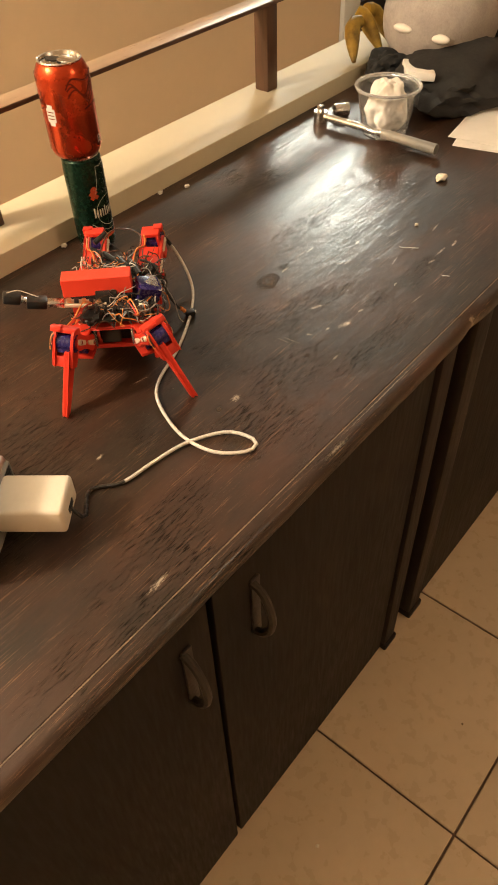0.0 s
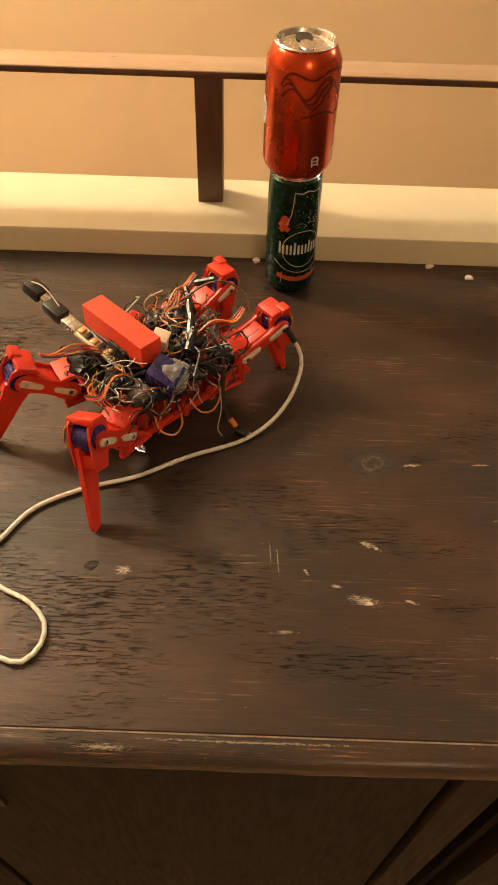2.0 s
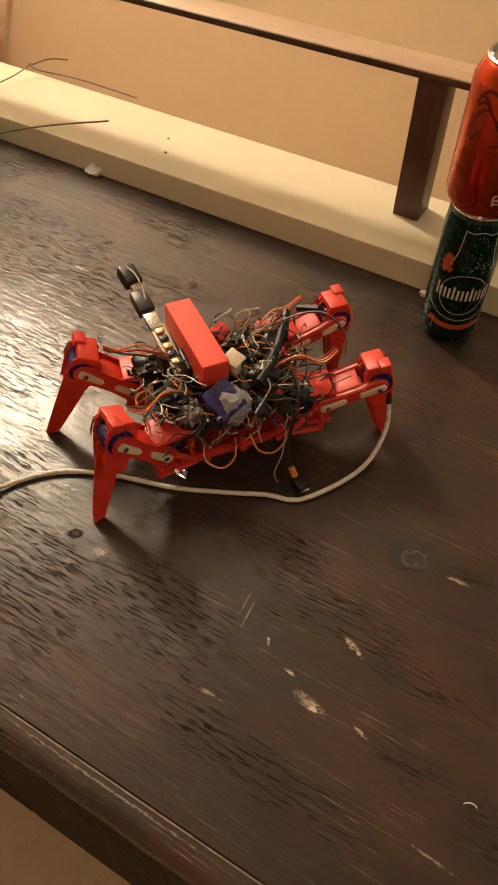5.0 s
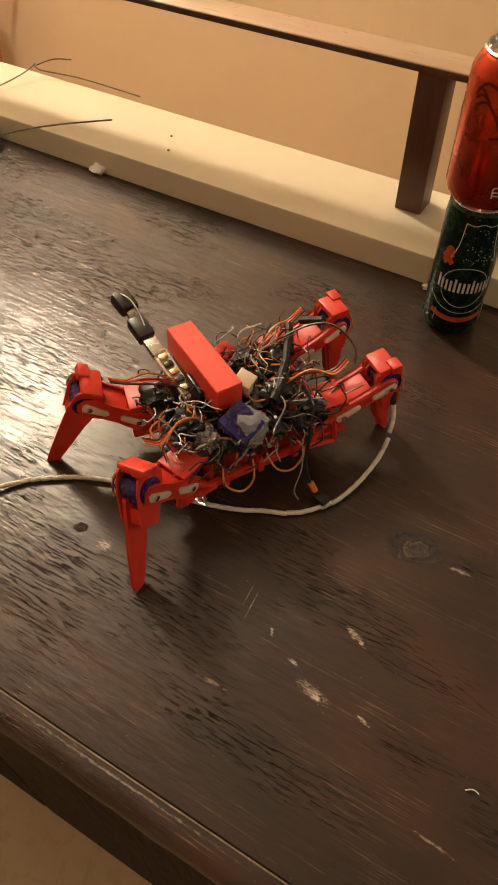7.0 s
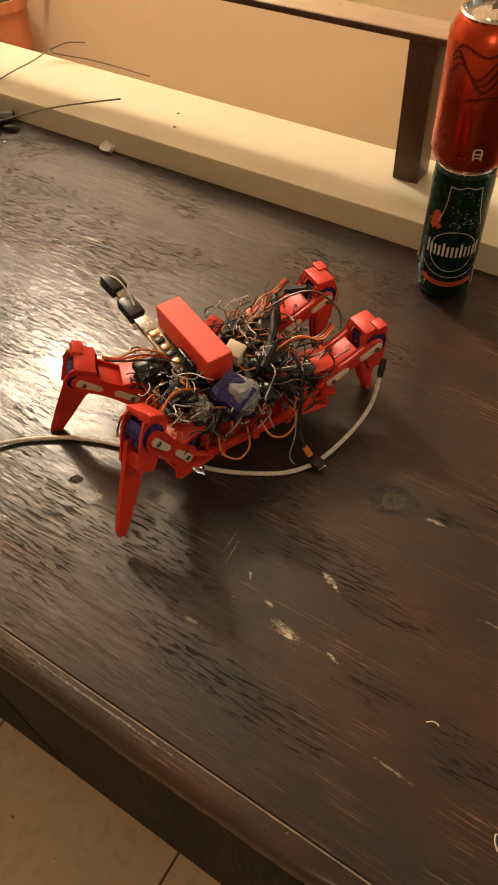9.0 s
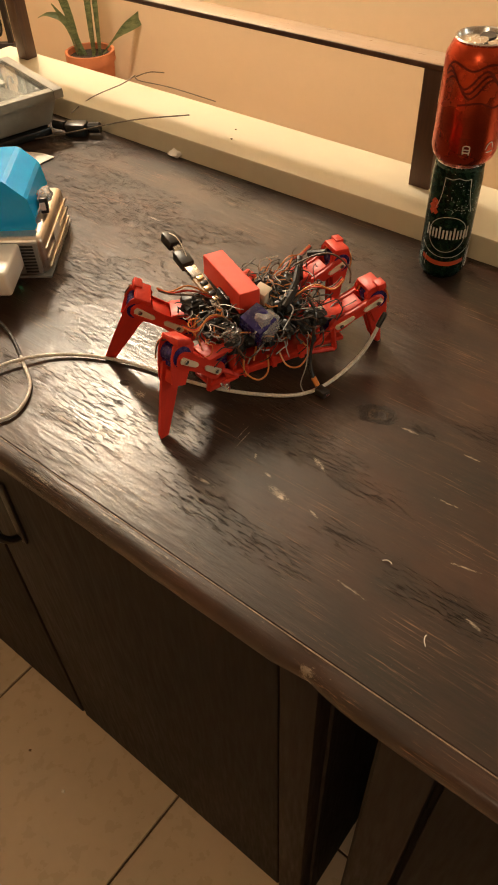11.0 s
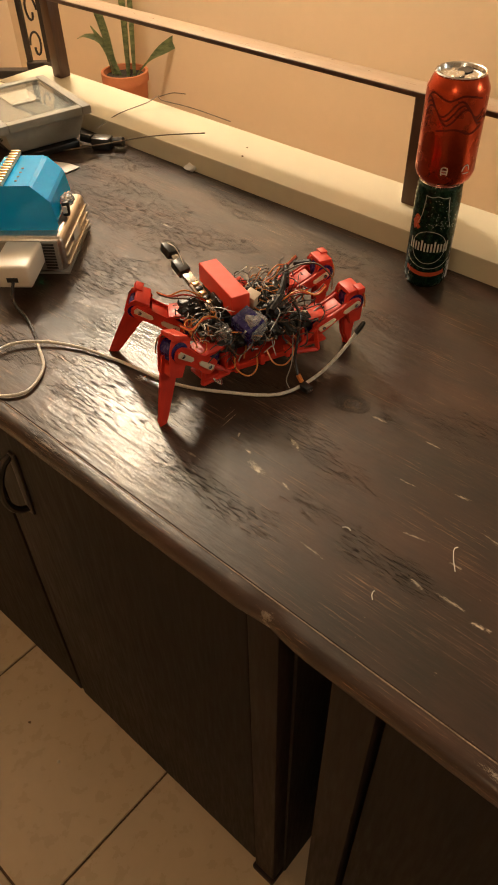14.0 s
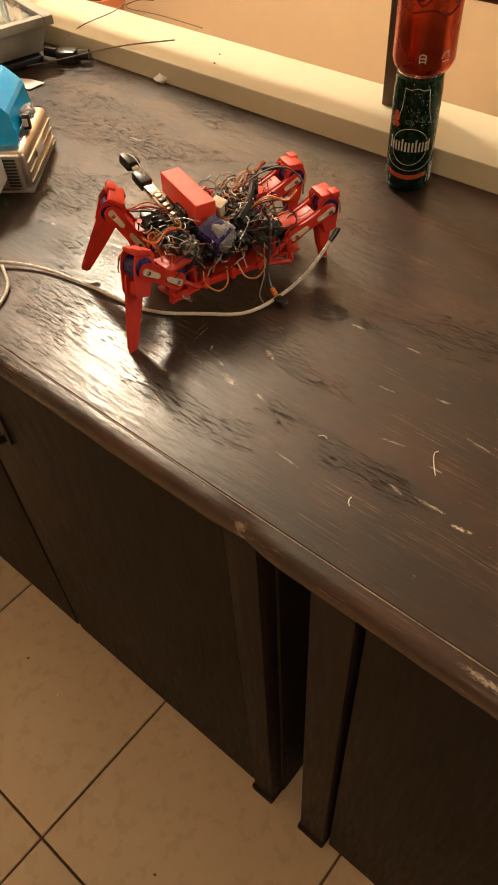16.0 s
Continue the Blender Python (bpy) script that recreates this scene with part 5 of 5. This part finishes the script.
# ---- cable ----
CABLE_STARTS = {
    3.5: [(-0.434, 0.126, 0.031), (-0.422, 0.112, 0.012), (-0.385, 0.105, 0.003), (-0.335, 0.082, 0.003), (-0.297, 0.06, 0.003), (-0.28, 0.024, 0.003), (-0.3, 0.006, 0.003), (-0.325, 0.045, 0.005), (-0.315, 0.1, 0.006)],
    12.5: [(-0.434, 0.126, 0.031), (-0.422, 0.112, 0.012), (-0.385, 0.105, 0.003), (-0.335, 0.082, 0.003), (-0.297, 0.06, 0.003), (-0.28, 0.022, 0.003), (-0.31, -0.002, 0.003), (-0.355, 0.03, 0.005)],
}
CABLE_SHAPES = {
    0: [(-0.434, 0.126, 0.031), (-0.427, 0.117, 0.014), (-0.397, 0.147, 0.003), (-0.371, 0.129, 0.003), (-0.333, 0.124, 0.003), (-0.291, 0.116, 0.003), (-0.254, 0.094, 0.003), (-0.244, 0.068, 0.003), (-0.25, 0.056, 0.003), (-0.265, 0.061, 0.003), (-0.284, 0.087, 0.003), (-0.286, 0.129, 0.003), (-0.266, 0.181, 0.003), (-0.239, 0.208, 0.003), (-0.177, 0.234, 0.003), (-0.111, 0.275, 0.003), (-0.079, 0.305, 0.012), (-0.068, 0.335, 0.035), (-0.08, 0.342, 0.062)],
    1.5: [(-0.434, 0.126, 0.031), (-0.427, 0.117, 0.014), (-0.359, 0.119, 0.003), (-0.306, 0.11, 0.003), (-0.277, 0.094, 0.003), (-0.26, 0.075, 0.003), (-0.259, 0.06, 0.003), (-0.269, 0.049, 0.003), (-0.289, 0.05, 0.003), (-0.31, 0.068, 0.003), (-0.322, 0.098, 0.003), (-0.322, 0.128, 0.003), (-0.309, 0.158, 0.003), (-0.289, 0.185, 0.003), (-0.253, 0.202, 0.003), (-0.208, 0.214, 0.003), (-0.155, 0.238, 0.003), (-0.102, 0.264, 0.003), (-0.079, 0.298, 0.012), (-0.066, 0.33, 0.035), (-0.08, 0.34, 0.062)],
    2: [(-0.434, 0.126, 0.031), (-0.427, 0.117, 0.014), (-0.359, 0.119, 0.003), (-0.306, 0.11, 0.003), (-0.295, 0.102, 0.003), (-0.271, 0.091, 0.003), (-0.255, 0.074, 0.003), (-0.256, 0.054, 0.003), (-0.272, 0.044, 0.003), (-0.31, 0.068, 0.003), (-0.317, 0.12399999999999999, 0.004), (-0.305, 0.144, 0.003), (-0.285, 0.175, 0.003), (-0.247, 0.197, 0.003), (-0.206, 0.211, 0.003), (-0.165, 0.234, 0.003), (-0.112, 0.259, 0.003), (-0.079, 0.292, 0.012), (-0.065, 0.325, 0.035), (-0.078, 0.335, 0.062)],
    3.5: CABLE_STARTS[3.5] + [(-0.297, 0.146, 0.003), (-0.265, 0.179, 0.003), (-0.226, 0.193, 0.003), (-0.167, 0.217, 0.003), (-0.124, 0.24, 0.003), (-0.1, 0.252, 0.003), (-0.079, 0.281, 0.004), (-0.066, 0.322, 0.02), (-0.075, 0.338, 0.055)],
    4: CABLE_STARTS[3.5] + [(-0.311, 0.141, 0.003), (-0.295, 0.162, 0.003), (-0.27, 0.182, 0.003), (-0.243, 0.191, 0.003), (-0.194, 0.209, 0.003), (-0.154, 0.23, 0.003), (-0.121, 0.246, 0.003), (-0.1, 0.264, 0.003), (-0.086, 0.297, 0.003), (-0.08, 0.328, 0.003), (-0.068, 0.322, 0.02), (-0.074, 0.336, 0.055)],
    5: CABLE_STARTS[3.5] + [(-0.301, 0.134, 0.003), (-0.275, 0.164, 0.003), (-0.234, 0.183, 0.003), (-0.189, 0.197, 0.003), (-0.15, 0.215, 0.003), (-0.123, 0.229, 0.003), (-0.097, 0.24, 0.003), (-0.07, 0.288, 0.006), (-0.066, 0.322, 0.025), (-0.074, 0.332, 0.055)],
    9: CABLE_STARTS[3.5] + [(-0.302, 0.125, 0.003), (-0.267, 0.151, 0.003), (-0.229, 0.167, 0.003), (-0.145, 0.187, 0.003), (-0.107, 0.203, 0.003), (-0.082, 0.221, 0.003), (-0.067, 0.249, 0.004), (-0.056, 0.295, 0.018), (-0.057, 0.317, 0.052)],
    12.5: CABLE_STARTS[12.5] + [(-0.359, 0.065, 0.006), (-0.313, 0.11, 0.004), (-0.252, 0.133, 0.003), (-0.169, 0.15, 0.003), (-0.11, 0.177, 0.003), (-0.071, 0.207, 0.003), (-0.056, 0.245, 0.008), (-0.045, 0.276, 0.03), (-0.036, 0.294, 0.06)],
    16: CABLE_STARTS[12.5] + [(-0.35, 0.075, 0.006), (-0.3, 0.105, 0.004), (-0.235, 0.117, 0.003), (-0.152, 0.126, 0.003), (-0.103, 0.155, 0.003), (-0.067, 0.185, 0.003), (-0.053, 0.228, 0.008), (-0.04, 0.254, 0.028), (-0.03, 0.282, 0.06)],
}
LINKS = 84
cable = thing("power_cable", "braided white cable looped across the counter to the robot", "cable")
CABLE_LINES = {t: smooth_line(p, LINKS + 1) for t, p in CABLE_SHAPES.items()}
CABLE_STEP = sum((b - a).length for line in CABLE_LINES.values() for a, b in zip(line, line[1:])) / (LINKS * len(CABLE_LINES))
bm = lathe(bmesh.new(), [(0.0001, -0.0012), (0.0015, -0.0008), (0.0019, 0), (0.0019, CABLE_STEP / 2), (0.0019, CABLE_STEP), (0.0015, CABLE_STEP + 0.0008), (0.0001, CABLE_STEP + 0.0012)], 10)
end_plug = part("end_plug", lathe(bmesh.new(), [(0.0001, -0.003), (0.0026, -0.002), (0.0028, 0.008), (0.0022, 0.013), (0.0001, 0.014)], 10), M_BLACK, cable, "black plug at the end of the cable")
LINK_PARTS = [part("link", bm, M_WIRE["black"], cable, "black sleeved end")]
for i in range(1, 12):
    o = LINK_PARTS[0].copy()
    scene.collection.objects.link(o)
    LINK_PARTS.append(o)
bm = lathe(bmesh.new(), [(0.0001, -0.0012), (0.0015, -0.0008), (0.0019, 0), (0.0019, CABLE_STEP / 2), (0.0019, CABLE_STEP), (0.0015, CABLE_STEP + 0.0008), (0.0001, CABLE_STEP + 0.0012)], 10)
first = part("link", bm, M_CABLE, cable)
LINK_PARTS.append(first)
while len(LINK_PARTS) < LINKS:
    o = first.copy()
    scene.collection.objects.link(o)
    LINK_PARTS.append(o)


# ---- floor tiles, last ----
TILE = 0.385
tile_bm = boxed((TILE - 0.004, TILE - 0.004, 0.008), None, 0.0012, 1)
tile = None
for i in range(-9, 15):
    for j in range(-9, 8):
        x, y = -0.159 + TILE * i, -0.28 + TILE * j
        a, b, c, d = max(x, X0), min(x + TILE, X1), max(y, Y0), min(y + TILE, Y1)
        if b - a < 0.02 or d - c < 0.02:
            continue
        m = pose((a + b) / 2, (c + d) / 2, FLOOR - 0.004)
        if b - a < TILE - 0.001 or d - c < TILE - 0.001:
            part("tile", boxed((b - a - 0.004, d - c - 0.004, 0.008), None, 0.0012, 1), M_TILE, floor, m=m)
        elif tile is None:
            tile = part("tile", tile_bm, M_TILE, floor, m=m)
        else:
            o = tile.copy()
            o.matrix_basis = m
            scene.collection.objects.link(o)


def motions():
    steps = [i * 0.1 for i in range(161)]
    walk(robot, [(t, body_pose(t)) for t in steps[::5]])
    for (e, s), limbs in LEGS.items():
        poses = [leg_pose(e, s, t) for t in steps]
        for k, limb in enumerate(limbs):
            walk(limb, [(t, p[k]) for t, p in zip(steps, poses)])
    for i, link in enumerate(LINK_PARTS):
        rows = []
        for t in CABLE_LINES:
            line = CABLE_LINES[t]
            a, b = line[i], line[i + 1]
            rows.append((t, Matrix.Translation(a) @ (b - a).to_track_quat("Z", "Y").to_matrix().to_4x4()))
        walk(link, rows)
        if i == LINKS - 1:
            walk(end_plug, rows)


motions()
